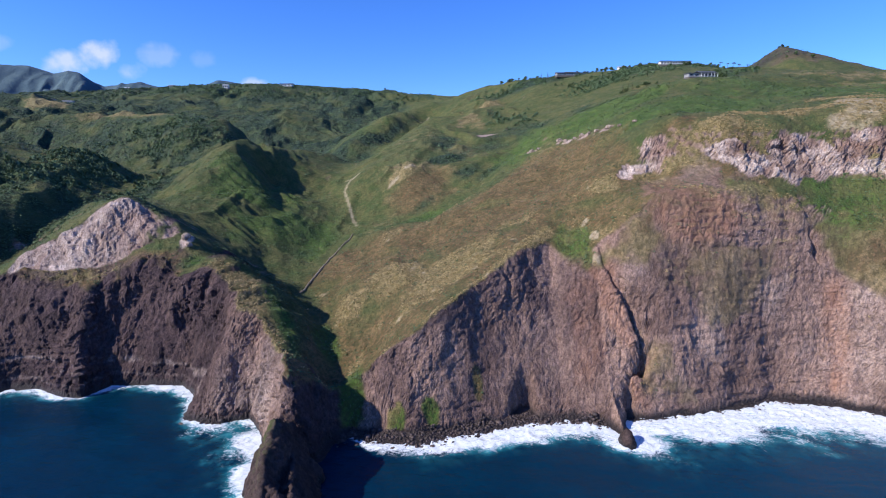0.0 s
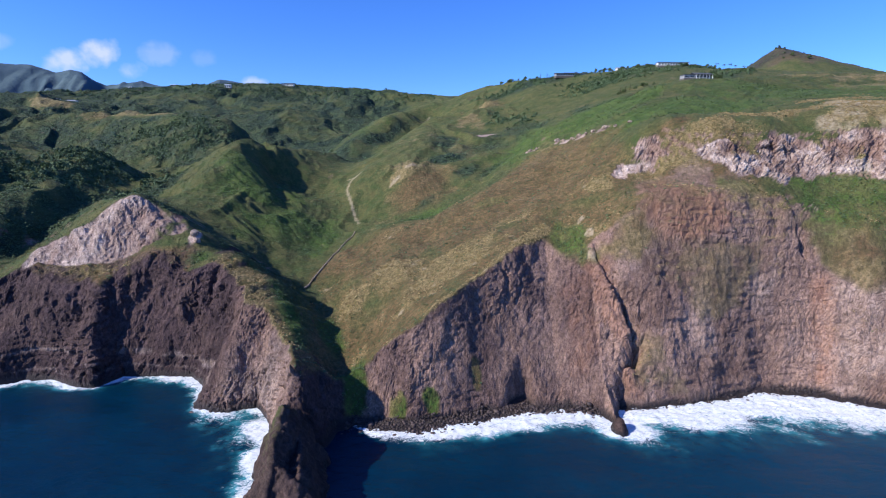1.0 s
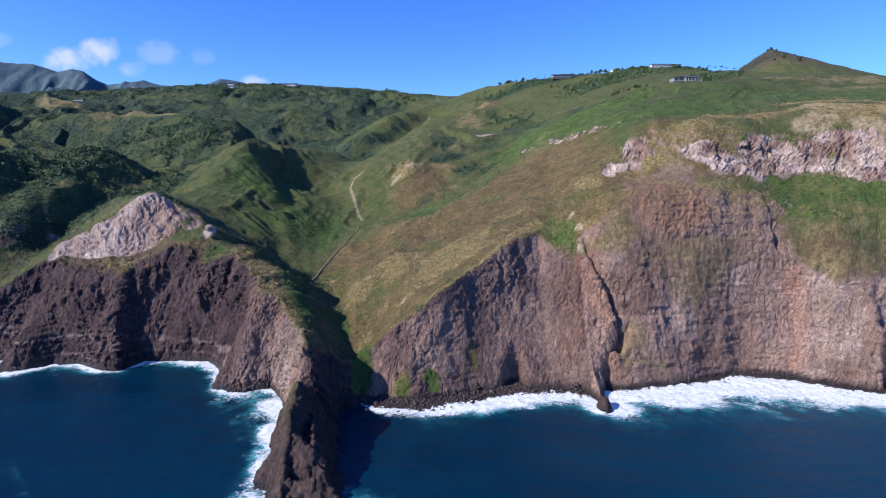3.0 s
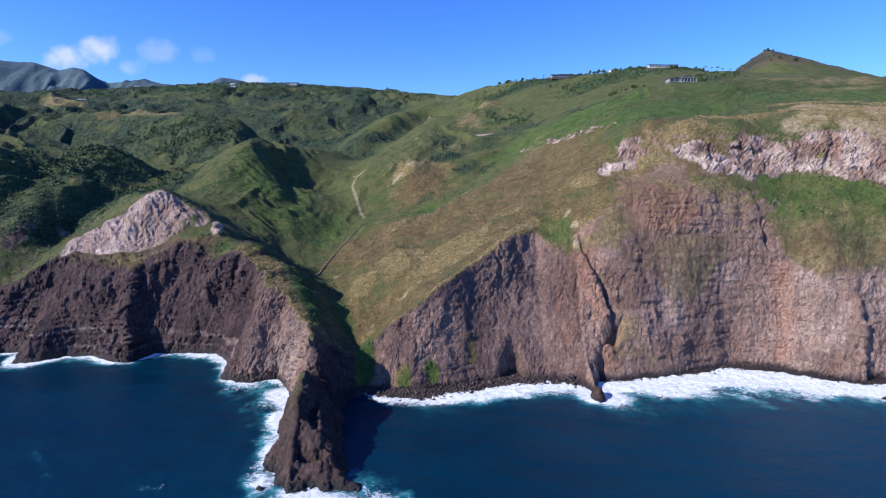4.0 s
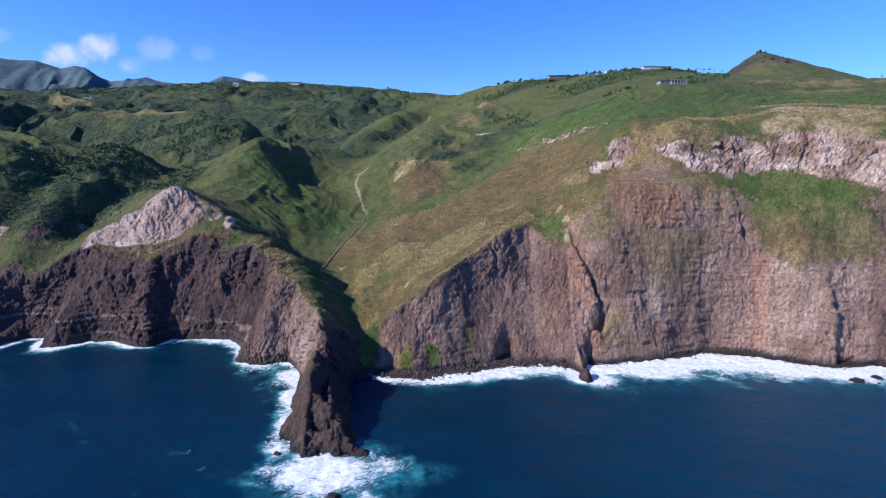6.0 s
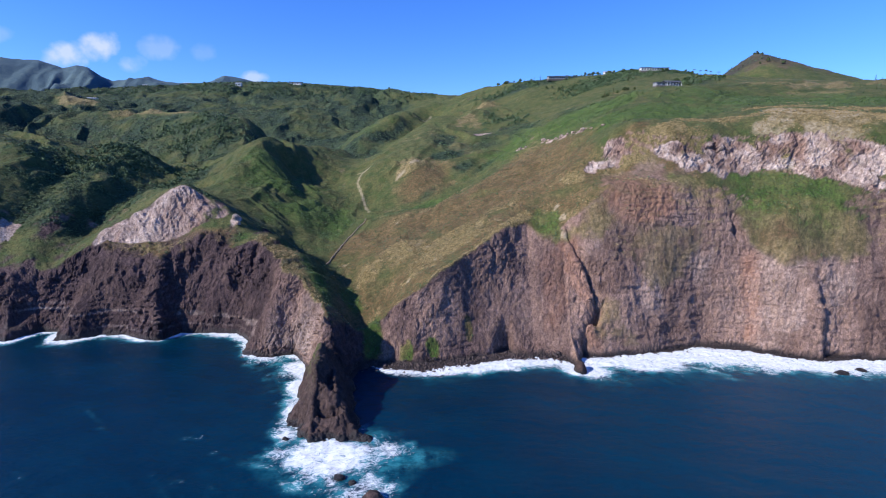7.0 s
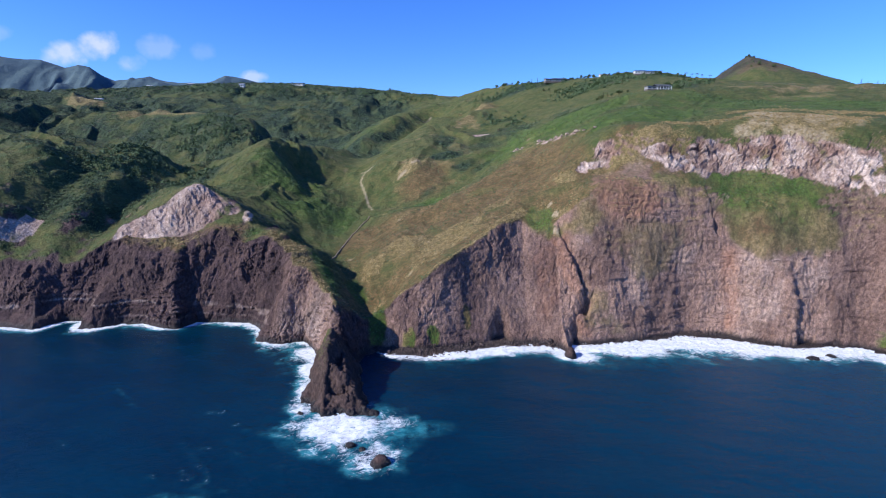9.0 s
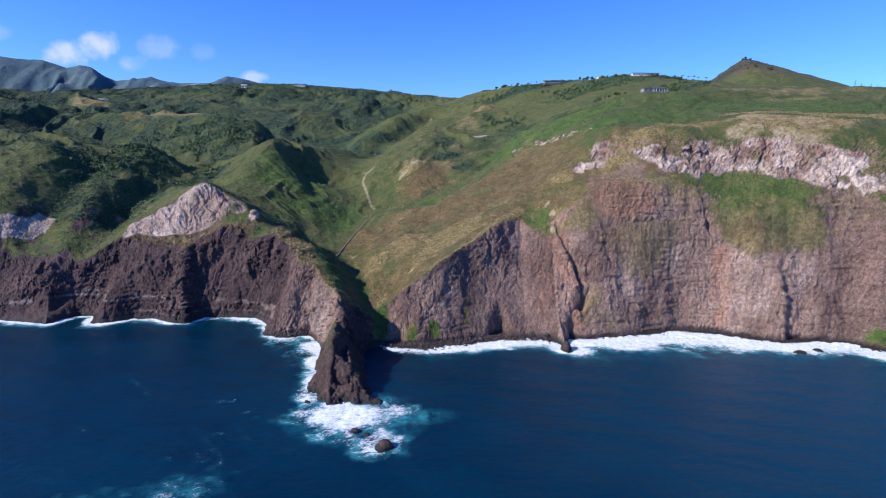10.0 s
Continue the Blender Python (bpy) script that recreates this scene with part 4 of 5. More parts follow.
# woods on the right flanks of spur_a and spur_b also paint in their shade
woods_w = np.maximum.reduce([0.62 * blob(X, Y, 45, 530, 95, 140), 0.9 * blob(X, Y, -300, 270, 50, 44), 0.8 * blob(X, Y, -175, 275, 26, 14), 1.0 * blob(X, Y, 466, 738, 120, 60), smooth(-200, -240, X) * smooth(228, 255, Y) * 0.62, smooth(430, 540, Y) * smooth(-60, -130, X) * 0.85, 0.8 * blob(X, Y, -110, 250, 20, 40, 25), 0.35 * blob(X, Y, -125, 310, 40, 50),
                             0.8 * blob(X, Y, 10, 400, 14, 34, -30), 1.2 * blob(X, Y, -8, 438, 24, 14, 30), 0.75 * blob(X, Y, 62, 560, 50, 70), 0.8 * blob(X, Y, 45, 480, 45, 60, -20), 0.9 * blob(X, Y, -10, 500, 24, 60, -10), 1.3 * blob(X, Y, -88, 615, 15, 75, -25), 1.2 * blob(X, Y, -242, 580, 26, 60, -15), 1.0 * blob(X, Y, 220, 600, 110, 48), 1.2 * blob(X, Y, 130, 690, 120, 40), 0.9 * blob(X, Y, 245, 460, 50, 40), 0.8 * blob(X, Y, 120, 470, 30, 50), 0.7 * blob(X, Y, 30, 400, 12, 40, -30), 0.6 * blob(X, Y, 70, 500, 24, 60, -25), 0.7 * blob(X, Y, -20, 365, 10, 22, -35), 0.7 * blob(X, Y, -165, 270, 20, 12)])
woods_w = smooth(0.30, 1.0, woods_w + 0.6 * g2 * (woods_w > 0.01) + 0.45 * g1 * (woods_w > 0.01))
sea_side = area([(-130, 221), (-118, 240), (-94, 223), (-78, 204), (-65, 180), (-73, 175), (-85, 191), (-99, 203), (-115, 211)], X, Y, 2.5, 0.8 * g1 + 0.4 * g3)
dry_w = np.maximum(dry_w, 0.8 * sea_side * smooth(-0.5, 0.15, g3 + 0.6 * g1))
brown_w = np.maximum(brown_w, 0.75 * sea_side)
lush_w = np.maximum(lush_w * (1 - 0.7 * sea_side), 0.7 * area([(-82, 210), (-73, 198), (-63, 178), (-60, 178), (-67, 199), (-78, 213)], X, Y, 1.8, 0.8 * g1 + 0.4 * g3))
woods_w *= 1 - 0.85 * sea_side
woods_w *= 1 - 0.8 * np.maximum.reduce([ragged(1.5 * blob(X, Y, -390, 632, 110, 24, -6)), ragged(1.2 * blob(X, Y, -592, 722, 46, 38)), ragged(0.9 * blob(X, Y, -330, 622, 52, 14))])
sand_w = np.maximum(along([(-97, 440), (-90, 432), (-93, 412), (-86, 393), (-72, 355)], 1.4), blob(X, Y, -88, 432, 8, 4, 30))
sand_w = np.maximum(sand_w, 0.9 * ragged(np.maximum(blob(X, Y, -50, 396, 9, 3.5, 50), blob(X, Y, -38, 409, 9, 3.5, 40))))
sand_w = np.maximum(sand_w, 0.6 * along([(-60, 690), (-44, 700), (-36, 715)], 1.6))
sand_w = np.maximum(sand_w, 0.9 * ragged(np.maximum(blob(X, Y, 226, 265, 44, 8, -10), 0.8 * blob(X, Y, 238, 254, 22, 7))))
sand_w = 0.6 * smooth(0.25, 0.8, sand_w + 0.45 * g3 * (sand_w > 0.01))
sand_w = np.maximum(sand_w, 0.75 * bare_top * smooth(-0.3, 0.25, g1 + 0.6 * g3))
sand_w = np.maximum(sand_w, 0.75 * smooth(0.45, 0.6, g3 + 0.4 * g1) * (dry_w > 0.5) * (Y < 300) * (X < 75))
for key, value in (("rock", rock_w), ("pale", pale_w), ("red", red_w), ("wet", wet_w), ("black", black_w), ("dry", dry_w), ("brown", brown_w), ("lush", lush_w), ("woods", woods_w), ("sand", sand_w)):
    point_values(ground_mesh, key, np.clip(value, 0, 1))
quad_rock = (rock_w[:-1, :-1] + rock_w[1:, 1:]) / 2
ground_mesh.polygons.foreach_set("use_smooth", (quad_rock < 0.5).ravel())
ground_mesh.materials.append(ground_material())
ground = tagged(new("ground", ground_mesh), "grassy volcanic hillside falling to the sea in bare brown cliffs", "hillside", kind="structure")


# ---- the sea ----
STACK_FOOT = (-50.0, 126.0)
xs = np.concatenate([-np.geomspace(4800, 345, 16), np.arange(-335, 336, 0.95), np.geomspace(345, 4800, 16)])
ys = np.concatenate([-np.geomspace(4800, 30, 22), np.arange(-20, 30, 6), np.arange(32, 216, 0.95), np.geomspace(222, 4800, 14)])
sx, sy = np.broadcast_arrays(xs[:, None], ys[None, :])
core = smooth(20, 50, sy) * smooth(340, 300, np.abs(sx))
inner = (np.abs(sx) < 340) & (sy > 20) & (sy < 230)
off = np.full(sx.shape, 500.0)
off[inner] = -inland(sx[inner], sy[inner], COAST)
ripple = fbm(sx / 9, sy / 6, octaves=4)
swirl = fbm(sx / 15 + 3, sy / 11, octaves=4)
reach = np.interp(sx, [-330, -250, -236, -214, -195, -172, -150, -127, -114, -100, -84, -72, -60, -46, -38, -30, -10, 20, 48, 62, 80, 110, 150, 200, 240, 330],
                  [6, 5, 3, 6, 7, 2, 5, 6.5, 2.5, 11, 15, 9, 2, 0.5, 1, 4, 8, 8, 9, 8, 15, 19, 22, 15, 12, 13])
solid = smooth(-40, -10, sx)
foam = np.clip(1.10 + 0.55 * solid - (0.72 + 0.33 * solid) * off / reach + 0.62 * swirl + 0.3 * ripple, 0, 1) * (off > -4) * (off < 60)
around = np.hypot((sx - STACK_FOOT[0]) / 15.5, (sy - STACK_FOOT[1]) / 23.5)
west = np.zeros(sx.shape)
for (ax, ay), (bx_, by_) in zip([(-82, 180), (-73, 162), (-69, 146), (-67, 130), (-65, 116)], [(-73, 162), (-69, 146), (-67, 130), (-65, 116), (-62, 102)]):
    t = np.clip(((sx - ax) * (bx_ - ax) + (sy - ay) * (by_ - ay)) / ((bx_ - ax) ** 2 + (by_ - ay) ** 2), 0, 1)
    west = np.maximum(west, np.clip(1.05 - np.hypot(sx - ax - t * (bx_ - ax), sy - ay - t * (by_ - ay)) / 9.5, 0, 1))
west = np.clip(west + (0.75 * swirl + 0.5 * ripple) * (west > 0.01), 0, 1)
front = np.maximum.reduce([1.1 * blob(sx, sy, -45, 95, 36, 20, -6), 0.95 * blob(sx, sy, -25, 77, 19, 15), 0.85 * blob(sx, sy, -26, 97, 24, 10, 12), 0.9 * blob(sx, sy, -62, 108, 12, 17)]) * 0.95 + (0.7 * swirl + 0.5 * ripple) * np.clip(3 * blob(sx, sy, -38, 91, 40, 31), 0, 1)
reef = 0.45 * blob(sx, sy, -96, 47, 26, 9, 8) + 0.6 * ripple * (blob(sx, sy, -96, 47, 30, 14, 8) > 0)
streaks = 0.46 * smooth(0.30, 0.55, fbm(sx / 30 + 8, sy / 30, octaves=3)) * smooth(0.25, 0.5, fbm(sx / 5, sy / 4 + 9, octaves=3)) * smooth(-30, -60, sx)
wisps = np.zeros(sx.shape)
for line in ([(-156, 128), (-146, 119), (-137, 111), (-127, 104)], [(-97, 79), (-87, 71), (-80, 62), (-78, 54), (-71, 50)], [(-147, 83), (-141, 80)], [(-152, 60), (-147, 57)], [(-134, 52), (-128, 48)], [(-78, 79), (-73, 76)]):
    for (ax, ay), (bx_, by_) in zip(line, line[1:]):
        ex, ey = bx_ - ax, by_ - ay
        wx_, wy_ = sx + 2.2 * swirl, sy + 2.2 * ripple
        t = np.clip(((wx_ - ax) * ex + (wy_ - ay) * ey) / (ex * ex + ey * ey), 0, 1)
        wisps = np.maximum(wisps, np.exp(-(np.hypot(wx_ - ax - t * ex, wy_ - ay - t * ey) / 1.1) ** 2))
wisps *= 0.34 + 0.35 * ripple
foam = np.clip(np.maximum.reduce([wisps, foam * (1 - np.clip(2 * blob(sx, sy, -46, 160, 11, 14), 0, 1)), west, front, reef, streaks]), 0, 1) * np.where(inner, 1, 0)
aerated = np.clip(np.maximum.reduce([smooth(0.12, 0.7, foam) * 0.9 * (1 - 0.8 * (np.maximum(streaks, wisps) >= foam)), np.maximum(blob(sx, sy, -38, 92, 32, 20) * 0.8, blob(sx, sy, -18, 94, 24, 8, 12) * 0.9), np.clip(1.1 - off / (reach * 1.7 + 1), 0, 1) * 0.4 * (0.35 + 0.65 * smooth(-60, -30, sx)) * (off > -4), np.clip(1.1 - (around - 1) * 2.2, 0, 1) * 0.6 * smooth(-45, -60, sx), reef * 0.7]), 0, 1) * np.where(inner, 1, 0)
aerated *= 1 - 0.95 * np.clip(1.6 * blob(sx, sy, -36, 152, 30, 30), 0, 1)
swell = 0.10 * np.sin(sx * 0.10 + sy * 0.38 + 2.2 * ripple) + 0.16 * ripple + 0.07 * vnoise(sx / 1.9, sy / 1.6)
sz = core * swell + foam * (0.35 + 0.55 * np.abs(vnoise(sx / 2.7, sy / 2.2)) + 0.25 * vnoise(sx / 1.1, sy / 1.1)) * 0.8
sea_mesh = grid_mesh("water", np.stack([sx, sy, sz], axis=2))
point_values(sea_mesh, "foam", foam)
point_values(sea_mesh, "aerated", aerated)
sea_mesh.materials.append(sea_material())
tagged(new("water", sea_mesh), "deep blue ocean with white surf along the rocks", "sea", kind="structure")


# ---- far mountains ----
mu = np.linspace(-1.25, -0.16, 300)
my = np.linspace(1750, 3100, 110)
crest = np.interp(mu, [-1.25, -1.05, -0.9025, -0.845, -0.796, -0.767, -0.744, -0.724, -0.697, -0.660, -0.625, -0.561, -0.499, -0.470, -0.430, -0.36, -0.25, -0.16], [575, 562, 538, 540, 503, 522, 512, 472, 436, 450, 456, 430, 430, 458, 446, 405, 330, 250])
mx, mY = mu[:, None] * my[None, :], np.broadcast_to(my[None, :], (300, 110))
lift = np.exp(-((mY - 2600 - 120 * fbm(mx / 500, mY * 0, octaves=2)) / 430.0) ** 2)
mz = 60 + (crest[:, None] - 60) * lift + 130 * ridged(mx / 230 + 0.5 * fbm(mx / 300, mY / 300, octaves=2), mY / 620) * (1 - lift ** 3) - 30 * (1 - lift) + 18 * ridged(mx / 85 + 4, mY / 160) * (1 - lift ** 4) + 16 * fbm(mx / 60, mY / 60, octaves=4) * (1 - lift * 0.75)
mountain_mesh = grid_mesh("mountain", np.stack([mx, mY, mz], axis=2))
# forest greens with the blue-grey of distance haze put into the colour
k = Nodes("hazy_mountain_forest")
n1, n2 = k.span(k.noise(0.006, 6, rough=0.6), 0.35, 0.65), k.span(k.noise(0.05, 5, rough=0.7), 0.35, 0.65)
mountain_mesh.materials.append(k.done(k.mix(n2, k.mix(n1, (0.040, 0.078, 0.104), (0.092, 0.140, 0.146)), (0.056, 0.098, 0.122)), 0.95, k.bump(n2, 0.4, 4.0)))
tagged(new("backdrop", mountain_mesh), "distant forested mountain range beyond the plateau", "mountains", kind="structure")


# ---- helpers for things ----
def part(name, bm, material, parent=None, label=""):
    """Links a bmesh as one mesh, under a thing or a part."""
    me = bpy.data.meshes.new(name)
    bm.to_mesh(me)
    bm.free()
    me.materials.append(material)
    ob = new(name, me)
    ob.parent = parent
    if label:
        ob["label"] = label
    return ob


def ground_at(px, py):
    h, _, _ = height(np.array([float(px)]), np.array([float(py)]))
    return float(h[0])


def raw_mesh(name, verts, faces_flat, size, smooth_shade=False):
    """A mesh from arrays: all faces have size corners."""
    me = bpy.data.meshes.new(name)
    me.vertices.add(len(verts))
    me.vertices.foreach_set("co", np.ascontiguousarray(verts, dtype=np.float32).ravel())
    me.loops.add(len(faces_flat))
    me.loops.foreach_set("vertex_index", np.ascontiguousarray(faces_flat, dtype=np.int32))
    me.polygons.add(len(faces_flat) // size)
    me.polygons.foreach_set("loop_start", np.arange(0, len(faces_flat), size, dtype=np.int32))
    me.update(calc_edges=True)
    if smooth_shade:
        me.polygons.foreach_set("use_smooth", np.ones(len(faces_flat) // size, bool))
    return me


# ---- the sea stack and the skerries ----
BASALT = basalt_material()


def rock_mesh(name, foot, top, radii, tall, ruggedness, seed, sides=150, rings=80, power=0.8, ridge=1.0):
    """A craggy rock standing in the sea: rings that lean from foot to top."""
    a = np.linspace(0, 2 * math.pi, sides + 1)[:, None]
    t = np.linspace(0, 1, rings)[None, :]
    lowz = -3.0
    cx, cy = foot[0] + (top[0] - foot[0]) * t ** 1.1, foot[1] + (top[1] - foot[1]) * t ** 1.1
    w = (1 - t) ** power
    qx = cx + np.cos(a) * (radii[0] * w + 0.05)
    qy = cy + np.sin(a) * (radii[1] * w * ridge + 0.05)
    qz = lowz + (tall - lowz) * t + 0 * a
    out = np.stack([np.cos(a) + 0 * t, np.sin(a) + 0 * t, 0.25 + 0 * a * t], axis=2)
    s = seed * 13.7
    push = ruggedness * (1.0 * ridged(qx / 8 + s, qy / 8, qz / 15) + 0.7 * fbm(qx / 3.4 + s, qy / 3.4, qz / 4.2, octaves=3) + 0.28 * vnoise(qx / 1.2, qy / 1.2 + s, qz / 1.2)) * smooth(0, 0.12, 1 - t)
    chunk, _ = cells3(qx / 1.6 + s, qy / 1.6, qz / 1.4 + 0 * qx)
    push = push + 0.45 * ruggedness * chunk * smooth(0, 0.12, 1 - t)
    q = np.stack([qx, qy, qz], axis=2) + out * push[..., None]
    me = grid_mesh(name, q[::-1], False)
    point_values(me, "wet", 1 - smooth(1.5, 4.0, q[::-1, :, 2] + 1.2 * vnoise(qx / 3, qy / 3)))
    point_values(me, "moss", smooth(11, 18, q[::-1, :, 2]) * 0.35)
    me.materials.append(BASALT)
    return me


def fin_height(px, py):
    """The stack: a leaning fin, high at the back, with a lower buttress on its lee side."""
    best = np.full(px.shape, -6.0)
    for (ax, ay, az), (bx_, by_, bz), left, right in (((-57.5, 142, 24.5), (-55.0, 124, 17), 2.5, 1.9), ((-55.0, 124, 17), (-52.0, 104, 2), 2.0, 1.6), ((-57.5, 142, 24.5), (-57, 153, 16), 2.4, 2.2),
                                                     ((-46, 121, 11.5), (-40, 111, 6), 1.8, 1.7), ((-40, 111, 4.5), (-32, 107, 1.0), 0.8, 0.7), ((-52, 140, 14), (-46, 121, 12.5), 1.2, 1.7), ((-54, 122, 15), (-45, 118, 11.5), 1.3, 1.3), ((-53, 110, 6), (-42, 111, 6), 1.2, 1.0)):
        ex, ey = bx_ - ax, by_ - ay
        t = np.clip(((px - ax) * ex + (py - ay) * ey) / (ex * ex + ey * ey), 0, 1)
        dx, dy = px - ax - t * ex, py - ay - t * ey
        fall = np.where(dx < 0, left, right)
        best = np.maximum(best, az + (bz - az) * t - fall * np.hypot(dx, dy))
    return best


fx_, fy_ = np.meshgrid(np.arange(-76, -22, 0.34), np.arange(94, 160, 0.34), indexing="ij")
wob_x, wob_y = fx_ + 1.6 * fbm(fx_ / 5, fy_ / 5, octaves=3), fy_ + 1.6 * fbm(fx_ / 5 + 30, fy_ / 5, octaves=3)
fz_ = fin_height(wob_x, wob_y) + 0.9 * ridged(fx_ / 7, fy_ / 7)
Q = np.stack([fx_, fy_, fz_], axis=2)
blocky, blocky_in = cells3(wob_x / 3.4, wob_y / 3.4, fz_ / 4.6)
bits, bits_in = cells3(fx_ / 1.3 + 9, fy_ / 1.3, fz_ / 1.5)
Q = Q + grid_normals(Q) * (0.5 * blocky + 0.12 * blocky_in + 0.5 * bits + 0.1 * bits_in + 0.6 * fbm(fx_ / 3.5, fy_ / 3.5, fz_ / 5, octaves=4) + 0.5 * ridged(fx_ / 4 + 3, fy_ / 4, fz_ / 14) + 0.28 * vnoise(fx_ / 0.9, fy_ / 0.9, fz_ / 0.9))[..., None] * smooth(-5.5, -3, fz_)[..., None]
stack_mesh = grid_mesh("rock_pinnacle", Q, False)
bm = bmesh.new()
bm.from_mesh(stack_mesh)
bmesh.ops.delete(bm, geom=[f for f in bm.faces if max(v.co.z for v in f.verts) < -2.0], context='FACES')
bm.to_mesh(stack_mesh)
bm.free()
co = np.empty(len(stack_mesh.vertices) * 3, np.float32)
stack_mesh.vertices.foreach_get("co", co)
co = co.reshape(-1, 3)
point_values(stack_mesh, "wet", 1 - smooth(1.0, 3.2, co[:, 2] + 1.2 * vnoise(co[:, 0] / 3, co[:, 1] / 3)))
point_values(stack_mesh, "moss", smooth(10, 17, co[:, 2]) * smooth(-54, -60, co[:, 0]) * 0.6)
stack_mesh.materials.append(BASALT)
tagged(new("rock_pinnacle", stack_mesh), "dark craggy basalt sea stack ringed by white surf", "sea stack")
for fx, fy, rx_, ry_, tall, seed in ((-23.5, 73.5, 4.6, 3.6, 3.4, 2), (-31.5, 81.0, 2.2, 1.6, 1.3, 3), (-36.5, 83.5, 2.6, 1.8, 1.5, 4), (-31.0, 106.5, 4.2, 3.0, 1.8, 5), (-62.0, 104.5, 2.6, 2.2, 1.6, 7)):
    tagged(new("skerry", rock_mesh("skerry", (fx, fy), (fx, fy), (rx_, ry_), tall, 0.7, seed, 56, 26, power=0.5)), "low wet black rock awash in white surf", "rock", "skerries by the stack")
for fx, fy, rx_, ry_, tall, seed in ((66.0, 168.0, 3.4, 5.0, 5.5, 8), (199.0, 172.0, 6.5, 3.5, 1.8, 9), (211.0, 176.0, 5.0, 2.6, 1.4, 10)):
    tagged(new("skerry", rock_mesh("skerry", (fx, fy), (fx, fy + 1), (rx_, ry_), tall, 0.8, seed, 60, 30, power=0.55)), "wet dark rock at the cliff foot in the surf", "rock", "rocks at the cliff foot")

# boulders of the beach under the cliffs: too many to count
rng = np.random.default_rng(4)
bm = bmesh.new()
bmesh.ops.create_icosphere(bm, subdivisions=1, radius=1.0)
ball_v = np.array([v.co[:] for v in bm.verts])
ball_f = np.array([[v.index for v in f.verts] for f in bm.faces])
bm.free()
bx = np.concatenate([rng.uniform(-44, 62, 2600), rng.uniform(76, 205, 700), rng.uniform(-118, -72, 500)])
by = np.interp(bx, [p[0] for p in COAST], [p[1] for p in COAST]) + rng.uniform(-3, 9, len(bx))
bh, bd, _ = height(bx, by)
keep = (bd > -2.2) & (bh < 3.6)
bx, by, bh = bx[keep], by[keep], bh[keep]
br = 0.20 + 0.55 * rng.random(len(bx)) ** 3.5
br[rng.random(len(bx)) < 0.03] *= 1.9
jit = 1 + 0.35 * (rng.random((len(bx), len(ball_v))) - 0.5)
bv = ball_v[None] * jit[..., None] * br[:, None, None] * np.array([1.15, 1.0, 0.8]) + np.stack([bx, by, np.maximum(bh, -0.4) + br * 0.25], axis=1)[:, None, :]
bf = (ball_f[None] + (np.arange(len(bx)) * len(ball_v))[:, None, None]).ravel()
boulder_mesh = raw_mesh("beach_boulders", bv.reshape(-1, 3), bf, 3)
k = Nodes("beach_stone")
geo = k.n.new("ShaderNodeNewGeometry")
boulder_mesh.materials.append(k.done(k.mix(geo.outputs["Random Per Island"], (0.030, 0.024, 0.024), (0.095, 0.070, 0.064)), 0.6, k.bump(k.noise(3.0, 5), 0.4, 0.1)))
tagged(new("beach_boulders", boulder_mesh), "dark rounded boulders of a narrow shingle beach", "boulders", kind="stuff")


PALE_STONE = basalt_material("pale_stone", (0.30, 0.22, 0.165), (0.58, 0.48, 0.39))


def boulder(x_, y_, wide, tall, seed):
    """A weathered block half sunk in the turf."""
    bm = bmesh.new()
    bmesh.ops.create_icosphere(bm, subdivisions=3, radius=1.0)
    at = np.array([v.co[:] for v in bm.verts])
    lump_, _ = cells3(at[:, 0] * 1.1 + seed, at[:, 1] * 1.1, at[:, 2] * 1.1 + 5)
    swell_ = 1 + 0.32 * lump_ + 0.22 * fbm(at[:, 0] * 1.6 + seed, at[:, 1] * 1.6, at[:, 2] * 1.6, octaves=3)
    for v, f in zip(bm.verts, swell_):
        v.co = Vector((v.co.x * f * wide / 2, v.co.y * f * wide * 0.4, max(v.co.z, -0.4) * f * tall * 0.8))
    ob = part("boulder", bm, PALE_STONE)
    ob.matrix_basis = pose(x_, y_, ground_at(x_, y_) + 0.15 * tall, 0, 0, seed * 47)
    return tagged(ob, "pale weathered boulder half sunk in the turf", "boulder", "boulders along the ridge")


for i, (x_, y_, wide, tall) in enumerate(((78, 376, 4.5, 2.2), (81, 369, 3.2, 1.7), (85, 359, 2.6, 1.5), (88, 350, 4.0, 2.4), (91, 344, 3.0, 1.8), (94, 337, 3.8, 2.0), (99, 327, 4.6, 2.2), (103, 318, 3.0, 1.4), (60, 389, 4.2, 1.6), (64, 385, 2.6, 1.3), (108, 306, 3.0, 1.2), (-139, 246.5, 4.5, 2.4), (-136.5, 243.5, 3.2, 1.8), (-141.5, 249, 2.8, 1.6))):
    boulder(x_, y_, wide, tall, i + 1)

